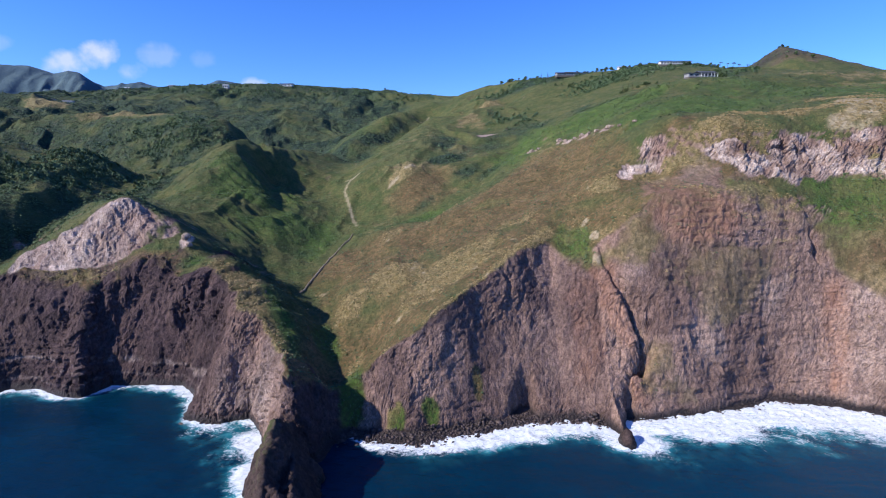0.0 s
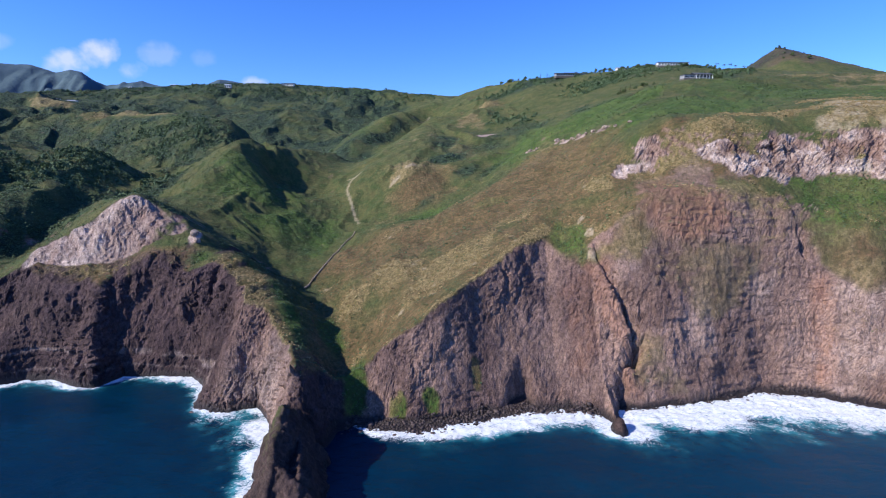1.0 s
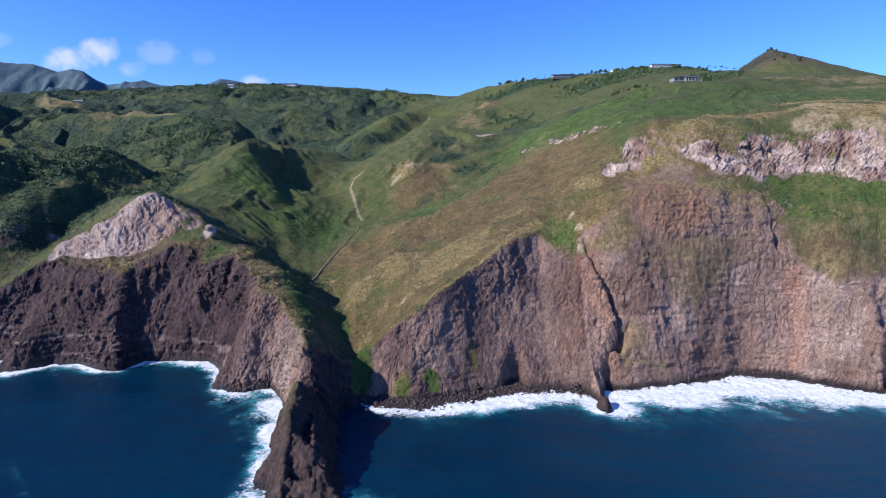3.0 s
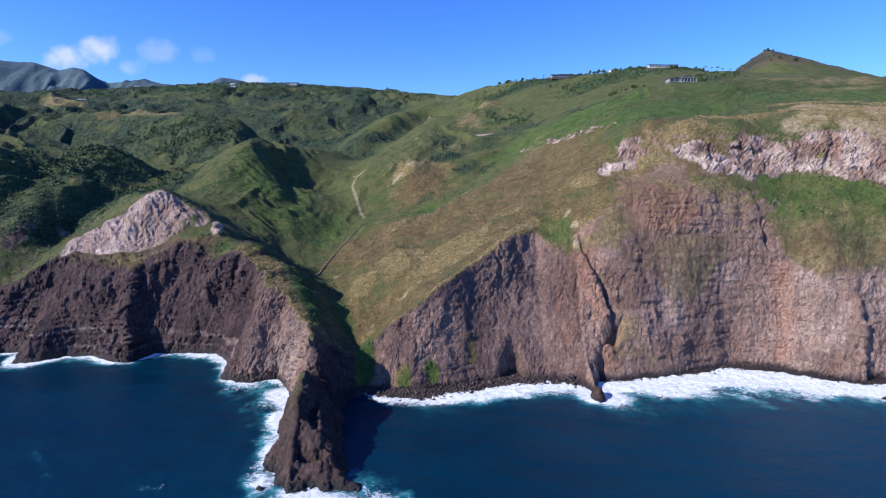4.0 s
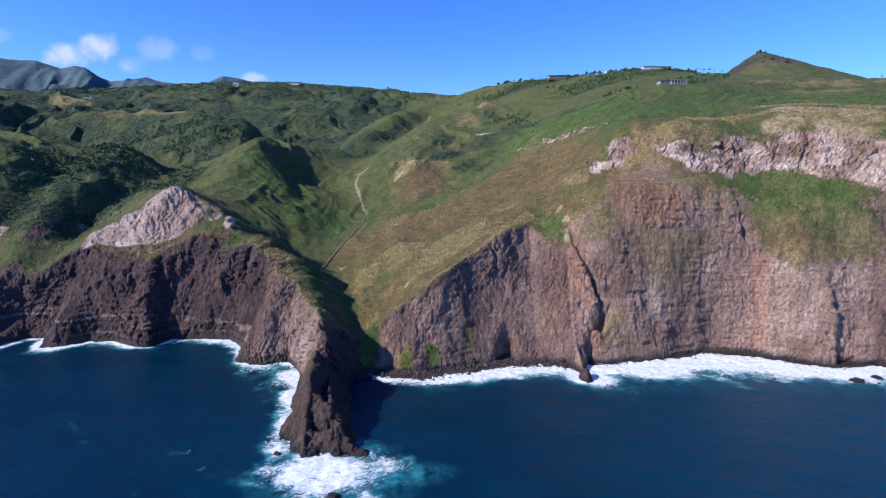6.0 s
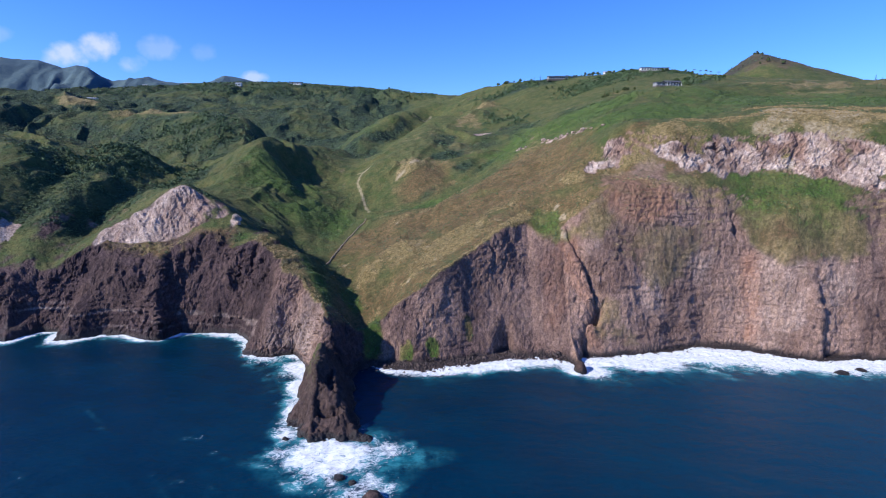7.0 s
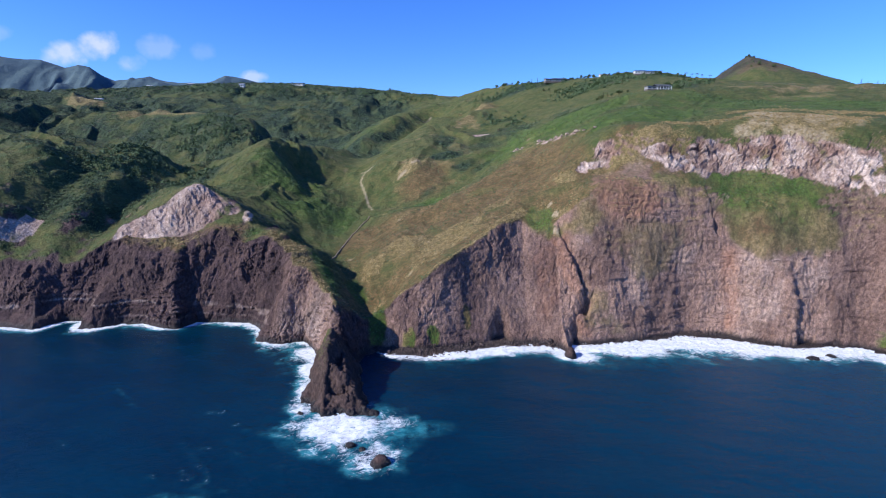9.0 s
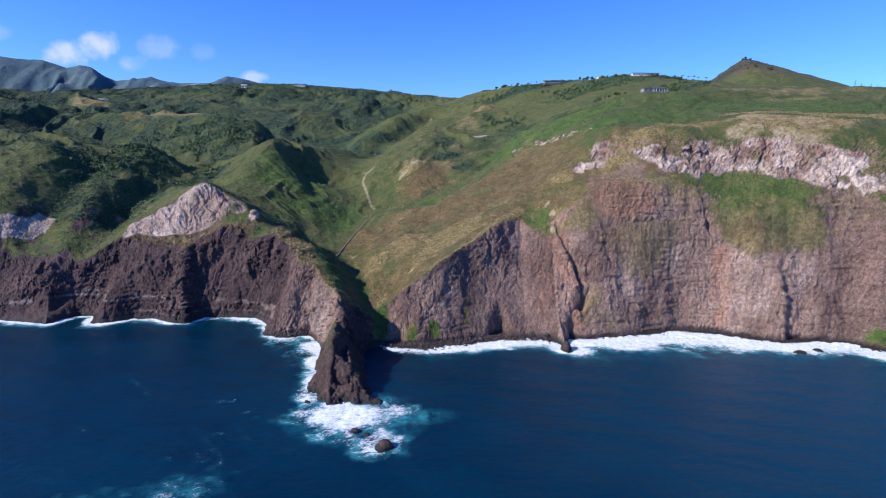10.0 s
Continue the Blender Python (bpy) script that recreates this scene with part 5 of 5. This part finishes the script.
# ---- shrubs and bushes on the slopes: too many to count ----
def leafy_template(count, seed, squash, leaf=1.0):
    r = np.random.default_rng(seed)
    a, h = r.uniform(0, 2 * math.pi, count), r.uniform(-0.1, 1, count)
    s = np.sqrt(np.maximum(0, 1 - np.clip(h, 0, 1) ** 2)) * r.uniform(0.55, 1.08, count)
    c = np.stack([np.cos(a) * s, np.sin(a) * s, h * squash * r.uniform(0.75, 1.1, count)], axis=1)
    c[: count // 2, :2] *= 0.75
    nrm = c + r.normal(0, 0.45, c.shape) + np.array([0, 0, 0.15])
    nrm /= np.linalg.norm(nrm, axis=1, keepdims=True)
    side = np.cross(nrm, r.normal(0, 1, c.shape))
    side /= np.linalg.norm(side, axis=1, keepdims=True)
    up = np.cross(nrm, side)
    w = leaf * r.uniform(0.26, 0.5, count)[:, None]
    corners = [c + side * w * p + up * w * q + nrm * w * z for p, q, z in ((-1, -0.3, -0.2), (0.1, -1, 0.15), (1, 0.2, -0.2), (-0.1, 1, 0.1))]
    return np.stack(corners, axis=1)            # count x 4 x 3


def scatter(name, place, radius, tint, templates, squeeze, material, label, category):
    r = np.random.default_rng(len(place))
    blocks, tints = [], []
    pick = r.integers(0, len(templates), len(place))
    for i, tpl in enumerate(templates):
        sel = pick == i
        if not sel.any():
            continue
        p, rad, ti = place[sel], radius[sel], tint[sel]
        ang = r.uniform(0, 2 * math.pi, len(p))
        c, s = np.cos(ang), np.sin(ang)
        v = tpl.reshape(-1, 3)
        vx = c[:, None] * v[None, :, 0] - s[:, None] * v[None, :, 1]
        vy = s[:, None] * v[None, :, 0] + c[:, None] * v[None, :, 1]
        vz = np.broadcast_to(v[None, :, 2], vx.shape) * squeeze
        q = np.stack([vx, vy, vz], axis=2) * rad[:, None, None] + p[:, None, :]
        blocks.append(q.reshape(-1, 3))
        tints.append(np.repeat(ti, v.shape[0]))
    verts = np.concatenate(blocks)
    me = raw_mesh(name, verts, np.arange(len(verts)), 4)
    point_values(me, "tint", np.concatenate(tints))
    me.materials.append(material)
    return tagged(new(name, me), label, category, kind="stuff")


flat_p = P.reshape(-1, 3)
cell = ((Y - OY) / 240.0).ravel()
chance = (woods_w * (0.30 + 0.70 * smooth(-0.2, 0.35, g1 + 0.5 * g3)) + 0.55 * lush_w * smooth(-0.2, 0.3, g1 + 0.4 * g3) + 0.12 * smooth(0.1, 0.6, g3 + 0.3 * g1) + 0.06).ravel()
chance *= (1 - rock_w.ravel()) * (nz.ravel() > 0.45) * (Z.ravel() > 4) * (np.abs(X / (Y - OY)).ravel() < 1.12) * (1 - sand_w.ravel()) * (1 - 0.8 * dry_w.ravel() * (1 - woods_w.ravel()))
chance[(Y.ravel() > 1200)] = 0
SHRUB_LEAF = leaf_material("shrub_leaf", (0.046, 0.082, 0.044), (0.102, 0.150, 0.066))
r8 = np.random.default_rng(9)
for name, share, amount, leaves, leaf in (("near_shrubs", chance * (Y.ravel() < 430), 40000, 8, 0.95), ("far_shrubs", chance * (Y.ravel() >= 430), 42000, 6, 1.05)):
    chosen = r8.choice(len(flat_p), amount, replace=False, p=share / share.sum())
    sp = flat_p[chosen].copy()
    sr = (0.30 + 1.0 * r8.random(amount) ** 2.8) * (0.72 + 0.20 * cell[chosen]) * (0.75 + 0.5 * woods_w.ravel()[chosen])
    sp[:, 2] -= sr * 0.15
    st = np.clip(0.5 - 0.25 * woods_w.ravel()[chosen] + 0.5 * g1.ravel()[chosen] + r8.normal(0, 0.22, amount) + 0.35 * lush_w.ravel()[chosen], 0, 1)
    scatter(name, sp, sr, st, [leafy_template(leaves, i, 1.0, leaf) for i in range(8)], 0.85, SHRUB_LEAF, "dense green shrubs and low scrub covering the slopes", "shrubs")

# taller woodland on the plateau and in the far valleys
wood_zone = np.maximum.reduce([1.4 * blob(X, Y, 225, 605, 115, 42), 1.3 * blob(X, Y, 130, 695, 120, 34), 0.5 * blob(X, Y, 245, 470, 44, 26), 0.6 * smooth(930, 1000, Y) * (Y < 1110) * (X < -40), 0.5 * blob(X, Y, -300, 400, 70, 90), 0.5 * blob(X, Y, -330, 560, 110, 50), 0.4 * blob(X, Y, -220, 640, 60, 60), 0.35 * blob(X, Y, 60, 560, 40, 50)])
chance = (wood_zone ** 1.5 * smooth(-0.35, 0.2, g1 + 0.6 * g3) * (nz > 0.5) * (1 - dry_w)).ravel()
WOOD = 9500
chosen = np.random.default_rng(28).choice(len(flat_p), WOOD, replace=False, p=chance / chance.sum())
wp = flat_p[chosen].copy()
wr = 1.3 + 1.5 * np.random.default_rng(29).random(WOOD) ** 2
wp[:, 2] -= 0.2
scatter("woodland", wp, wr, np.clip(np.random.default_rng(30).normal(0.5, 0.25, WOOD), 0, 1), [leafy_template(20, 60 + i, 0.9, 0.78) for i in range(6)], 1.15, SHRUB_LEAF, "low dark green woodland of the plateau and valleys", "trees")

# tufts of dry grass on the sunny slope
chance = (dry_w * (1 - rock_w) * (1 - lush_w) * (1 - np.maximum(turf, wash)) * (nz > 0.4) * (Y < 330) * (gd > 5)).ravel()
TUFTS = 7000
chosen = np.random.default_rng(18).choice(len(flat_p), TUFTS, replace=False, p=chance / chance.sum())
tp = flat_p[chosen].copy()
tr = 0.35 + 0.5 * np.random.default_rng(19).random(TUFTS)
scatter("dry_grass", tp, tr, np.random.default_rng(20).random(TUFTS), [leafy_template(9, 40 + i, 0.8) for i in range(4)], 0.8, leaf_material("straw", (0.20, 0.155, 0.07), (0.36, 0.27, 0.13)), "straw-coloured tufts of dry grass on the slope", "grass")

# ---- houses on the plateau ----
WALL_WHITE = plain("white_render", (0.72, 0.71, 0.68), 0.8, 0.6, 0.12)
WALL_GREY = plain("grey_boards", (0.30, 0.30, 0.30), 0.75, 0.8, 0.2)
ROOF_DARK = plain("slate_roof", (0.085, 0.090, 0.100), 0.6, 0.7, 0.3)
ROOF_PALE = plain("pale_metal_roof", (0.55, 0.56, 0.58), 0.45, 0.5, 0.15)
GLASS = plain("dark_window_glass", (0.03, 0.045, 0.06), 0.08, 0.3, 0.1)
TRIM = plain("white_paint", (0.78, 0.78, 0.76), 0.6, 1.0, 0.08)
STONE = plain("terrace_stone", (0.13, 0.115, 0.10), 0.9, 1.2, 0.25)


def box(bm, cx, cy, cz, sx_, sy_, sz_):
    bmesh.ops.create_cube(bm, size=1.0, matrix=Matrix.Translation((cx, cy, cz)) @ Matrix.Diagonal((sx_, sy_, sz_, 1)))


def boxes(*rows):
    bm = bmesh.new()
    for row in rows:
        box(bm, *row)
    return bm


def gable(w, d, base, rise, over):
    """A pitched roof with its ridge along x, with eaves and thickness."""
    bm = bmesh.new()
    hw, hd = w / 2 + over, d / 2 + over
    ring = [(-hd, base), (0, base + rise), (hd, base), (hd, base - 0.18), (0, base + rise - 0.22), (-hd, base - 0.18)]
    ends = [[bm.verts.new((sx_ * hw, a, b)) for a, b in ring] for sx_ in (-1, 1)]
    for i in range(6):
        j = (i + 1) % 6
        bm.faces.new((ends[0][i], ends[1][i], ends[1][j], ends[0][j]))
    for e in ends:
        bm.faces.new((e[0], e[1], e[4], e[5]))
        bm.faces.new((e[1], e[2], e[3], e[4]))
    bmesh.ops.recalc_face_normals(bm, faces=bm.faces[:])
    return bm


def house(hx, hy, wings, wall, roof_mat, label, turn=0.0, posts=0, sunk=0.6):
    """A house of wings (offset, width, depth, height, rise of the roof); its windows look to the sea."""
    root = tagged(new("house"), label, "house", "houses on the plateau")
    root.matrix_basis = pose(hx, hy, ground_at(hx, hy) - 0.3, 0, 0, turn)
    for ox, w, d, h, rise in wings:
        part("foundation", boxes((ox, -0.3, -1.2, w + 0.6, d + 1.0, 2.5)), STONE, root, "dark stone foundation wall")
    for ox, w, d, h, rise in wings:
        body = part("wall", boxes((ox, 0, h / 2, w, d, h)), wall, root)
        top = part("roof", gable(w, d, h, rise, 0.9) if rise > 0.3 else boxes((0, 0, h + 0.18, w + 1.2, d + 1.4, 0.36)), roof_mat, root)
        top.location = (ox, 0, 0)
        count_w = max(2, int(w / 2.9))
        for i in range(count_w):
            wx_ = ox - w / 2 + (i + 0.5) * w / count_w
            pane = part("window", boxes((wx_, -d / 2 - 0.02, h * 0.52, w / count_w * 0.62, 0.06, h * 0.5)), GLASS, root, "dark glass window")
            part("lintel", boxes((wx_, -d / 2 - 0.06, h * 0.79, w / count_w * 0.72, 0.1, 0.12)), TRIM, pane)
            part("sill", boxes((wx_, -d / 2 - 0.06, h * 0.25, w / count_w * 0.72, 0.14, 0.12)), TRIM, pane)
    ox, w, d, h, rise = wings[0]
    for i in range(posts):
        part("post", boxes((ox - w / 2 + i * w / max(1, posts - 1), -d / 2 - 2.2, h / 2 - 0.7, 0.28, 0.28, h + 0.8)), TRIM, root, "white veranda post")
    if posts:
        part("veranda_roof", boxes((ox, -d / 2 - 1.3, h - 0.22, w + 0.6, 2.6, 0.16)), roof_mat, root)
    return root


house(193, 407, [(3, 13, 8, 3.0, 1.9), (-7.8, 8.5, 7, 2.6, 0.0)], WALL_GREY, ROOF_DARK, "low grey house with dark gabled roof above the slope", 4, posts=6)
house(258, 600, [(0, 24, 9, 3.2, 0.0), (-17, 10, 8, 3.6, 0.0)], WALL_WHITE, ROOF_DARK, "long white flat-roofed house among dark trees", -3)
house(152, 676, [(0, 16, 9, 3.6, 1.4), (-14, 12, 8, 3.2, 1.0), (16, 14, 8, 3.4, 0.0)], WALL_GREY, ROOF_DARK, "low dark-roofed house on the ridge line", 6)
house(212, 655, [(0, 12, 8, 3.0, 1.0)], WALL_WHITE, ROOF_PALE, "small pale house half hidden by trees", 0)
house(-471, 1040, [(0, 11, 9, 6.0, 1.8)], WALL_WHITE, ROOF_PALE, "white two-storey house on the far plateau", 5)
house(-355, 1082, [(0, 18, 10, 5.0, 1.6), (-14, 10, 8, 4.0, 1.0)], WALL_WHITE, ROOF_DARK, "white house on the far skyline", -4)
house(-690, 890, [(0, 16, 9, 4.5, 1.2)], WALL_WHITE, ROOF_PALE, "pale house by the bare slope", 8)
house(-730, 905, [(0, 10, 8, 4.0, 1.2)], WALL_WHITE, ROOF_DARK, "small white house by the bare slope", -6)
house(-690, 1060, [(0, 10, 8, 4.5, 1.4)], WALL_WHITE, ROOF_PALE, "tiny white house on the far plateau", 0)
house(-600, 1070, [(0, 14, 8, 4.0, 1.2)], WALL_GREY, ROOF_PALE, "grey house on the far plateau", 0)

# ---- trees on the skyline and round the houses ----
BARK = plain("bark", (0.10, 0.075, 0.055), 0.95, 3.0, 0.4)
TREE_LEAF = leaf_material("tree_leaf", (0.040, 0.070, 0.030), (0.092, 0.130, 0.048))
PINE_LEAF = leaf_material("pine_leaf", (0.026, 0.048, 0.022), (0.056, 0.082, 0.032))
PALM_LEAF = leaf_material("palm_leaf", (0.035, 0.055, 0.020), (0.080, 0.105, 0.035))


def trunk_mesh(tall, thick, limbs, seed):
    r = random.Random(seed)
    bm = bmesh.new()
    runs = [((0, 0, -0.5), (r.uniform(-.3, .3), r.uniform(-.3, .3), tall), thick, thick * 0.35)]
    for i in range(limbs):
        z0 = tall * r.uniform(0.35, 0.8)
        a = r.uniform(0, 6.28)
        runs.append(((0, 0, z0), (math.cos(a) * tall * 0.35, math.sin(a) * tall * 0.35, z0 + tall * 0.25), thick * 0.45, thick * 0.12))
    for a, b, r1, r2 in runs:
        a, b = Vector(a), Vector(b)
        m = Matrix.Translation((a + b) / 2) @ (b - a).to_track_quat("Z", "Y").to_matrix().to_4x4()
        bmesh.ops.create_cone(bm, segments=7, radius1=r1, radius2=r2, depth=(b - a).length, cap_ends=True, matrix=m)
    return bm


def crown_mesh(quads, tints, material):
    verts = quads.reshape(-1, 3)
    me = raw_mesh("crown", verts, np.arange(len(verts)), 4)
    point_values(me, "tint", np.repeat(tints, 4))
    me.materials.append(material)
    return me


def broad_tree(seed):
    r = np.random.default_rng(seed)
    root = tagged(new("tree"), "dark leafy tree on the plateau", "tree", "trees on the plateau")
    part("trunk", trunk_mesh(3.2, 0.3, 4, seed), BARK, root)
    clumps, tints = [], []
    for i in range(13):
        a, up_ = r.uniform(0, 6.28), r.uniform(0, 1)
        out_ = 2.3 * math.sqrt(1 - 0.75 * up_ ** 2) * r.uniform(0.35, 1.0)
        c = np.array([out_ * math.cos(a), out_ * math.sin(a), 0.9 + 3.4 * up_])
        size = r.uniform(1.2, 1.9)
        clumps.append(leafy_template(34, 100 * seed + i, 0.95, 0.62) * size + c)
        tints.append(np.clip(r.normal(0.45, 0.25) * np.ones(34), 0, 1))
    ob = new("crown", crown_mesh(np.concatenate(clumps), np.concatenate(tints), TREE_LEAF))
    ob.parent = root
    return root


def pine_tree(seed):
    r = np.random.default_rng(seed)
    root = tagged(new("tree"), "tall narrow dark pine on the ridge", "tree", "pines on the plateau")
    part("trunk", trunk_mesh(10.5, 0.25, 0, seed), BARK, root)
    quads, tints = [], []
    for tier in range(15):
        z = 1.6 + tier * 0.63
        reach_t = (1.9 - 0.105 * tier) * r.uniform(0.85, 1.15)
        for b in range(9):
            a = r.uniform(0, 6.28)
            dirv = np.array([math.cos(a), math.sin(a), 0.12])
            side = np.array([-dirv[1], dirv[0], 0]) * (0.35 + 0.1 * r.random())
            q = np.array([[0, 0, z] + dirv * reach_t * 0.15, [0, 0, z] + dirv * reach_t * 0.7 + side, [0, 0, z + 0.1] + dirv * reach_t, [0, 0, z] + dirv * reach_t * 0.7 - side])
            quads.append(q)
            tints.append(r.random())
    ob = new("crown", crown_mesh(np.array(quads), np.array(tints), PINE_LEAF))
    ob.parent = root
    return root


def palm_tree(seed):
    r = np.random.default_rng(seed)
    root = tagged(new("palm"), "slender palm with a ragged crown", "palm", "palms by the house")
    part("trunk", trunk_mesh(7.0, 0.2, 0, seed), BARK, root)
    quads, tints = [], []
    for b in range(17):
        a, droop, long_ = r.uniform(0, 6.28), r.uniform(-0.5, 0.7), r.uniform(2.0, 2.9)
        d = np.array([math.cos(a), math.sin(a), 0.0])
        side = np.array([-d[1], d[0], 0]) * 0.34
        p0 = np.array([0, 0, 7.0])
        p1 = p0 + d * long_ * 0.55 + np.array([0, 0, 0.6 * (0.6 - droop) + 0.3])
        p2 = p0 + d * long_ + np.array([0, 0, -1.1 * droop - 0.2])
        quads += [np.array([p0 - side * 0.2, p1 - side, p1 + side, p0 + side * 0.2]), np.array([p1 - side, p2 - side * 0.2, p2 + side * 0.2, p1 + side])]
        tints += [r.random()] * 2
    ob = new("crown", crown_mesh(np.array(quads), np.array(tints), PALM_LEAF))
    ob.parent = root
    return root


def plant(makers, spots):
    """Set the first tree of each kind, then copies of it."""
    for maker, places in spots.items():
        originals = [maker(s) for s in makers[maker]]
        for i, (tx, ty, scale) in enumerate(places):
            m = pose(tx, ty, ground_at(tx, ty) - 0.2, 0, 0, (i * 77) % 360) @ Matrix.Diagonal((scale, scale, scale * (0.9 + 0.07 * (i % 4)), 1))
            if i < len(originals):
                originals[i].matrix_basis = m
            else:
                copy_thing(originals[i % len(originals)], m)


rt = random.Random(5)
leafy_spots = []
for (ax, ay), (bx_, by_), n in (((62, 752), (112, 702), 9), ((160, 690), (232, 628), 26), ((222, 612), (300, 572), 26), ((165, 520), (205, 500), 6), ((225, 470), (290, 500), 12), ((205, 432), (240, 440), 5),
                                ((-110, 1000), (-60, 955), 10), ((-240, 1095), (-130, 1030), 10), ((-380, 1095), (-330, 1095), 6), ((-640, 1085), (-500, 1090), 10), ((-950, 1060), (-700, 1070), 10), ((455, 742), (474, 744), 4), ((120, 640), (200, 600), 8), ((430, 700), (470, 690), 3)):
    for i in range(n):
        t = (i + rt.random()) / n
        leafy_spots.append((ax + (bx_ - ax) * t + rt.uniform(-6, 6), ay + (by_ - ay) * t + rt.uniform(-8, 8), rt.uniform(0.55, 1.05)))
plant({broad_tree: (1, 2, 3, 4), pine_tree: (5, 6), palm_tree: (7, 8)},
      {broad_tree: leafy_spots,
       pine_tree: [(116, 695, 0.8), (124, 690, 0.9), (128, 692, 0.7), (208, 560, 0.8), (168, 515, 1.0), (172, 512, 0.9), (178, 516, 0.8), (500, 560, 0.9), (520, 575, 1.0), (528, 570, 0.8), (560, 600, 0.9)],
       palm_tree: [(288, 566, 1.0), (295, 564, 0.9), (300, 562, 1.1), (308, 566, 0.9), (240, 415, 0.6), (320, 570, 1.0)]})

# ---- the dry-stone wall down the slope ----
wall_path = [(-84.5, 257), (-82.5, 268), (-80.5, 280), (-79, 291), (-77.5, 302), (-75, 315), (-70, 331)]
bm = bmesh.new()
rw = random.Random(11)
for (ax, ay), (bx_, by_) in zip(wall_path, wall_path[1:]):
    n = int(math.hypot(bx_ - ax, by_ - ay) / 0.8)
    for i in range(n):
        wx_, wy_ = ax + (bx_ - ax) * i / n, ay + (by_ - ay) * i / n
        gz_ = ground_at(wx_, wy_)
        for level in range(2):
            s_ = rw.uniform(0.55, 0.85)
            m = Matrix.Translation((wx_ + rw.uniform(-.15, .15), wy_ + rw.uniform(-.15, .15), gz_ + 0.15 + level * 0.42)) @ Matrix.Rotation(rw.uniform(0, 3), 4, 'Z') @ Matrix.Diagonal((s_, s_ * 0.8, 0.5, 1))
            bmesh.ops.create_cube(bm, size=1.0, matrix=m)
stone_wall = part("stone_wall", bm, plain("field_stone", (0.33, 0.26, 0.19), 0.9, 1.4, 0.45))
tagged(stone_wall, "low dry-stone wall of brown field stones down the slope", "wall")
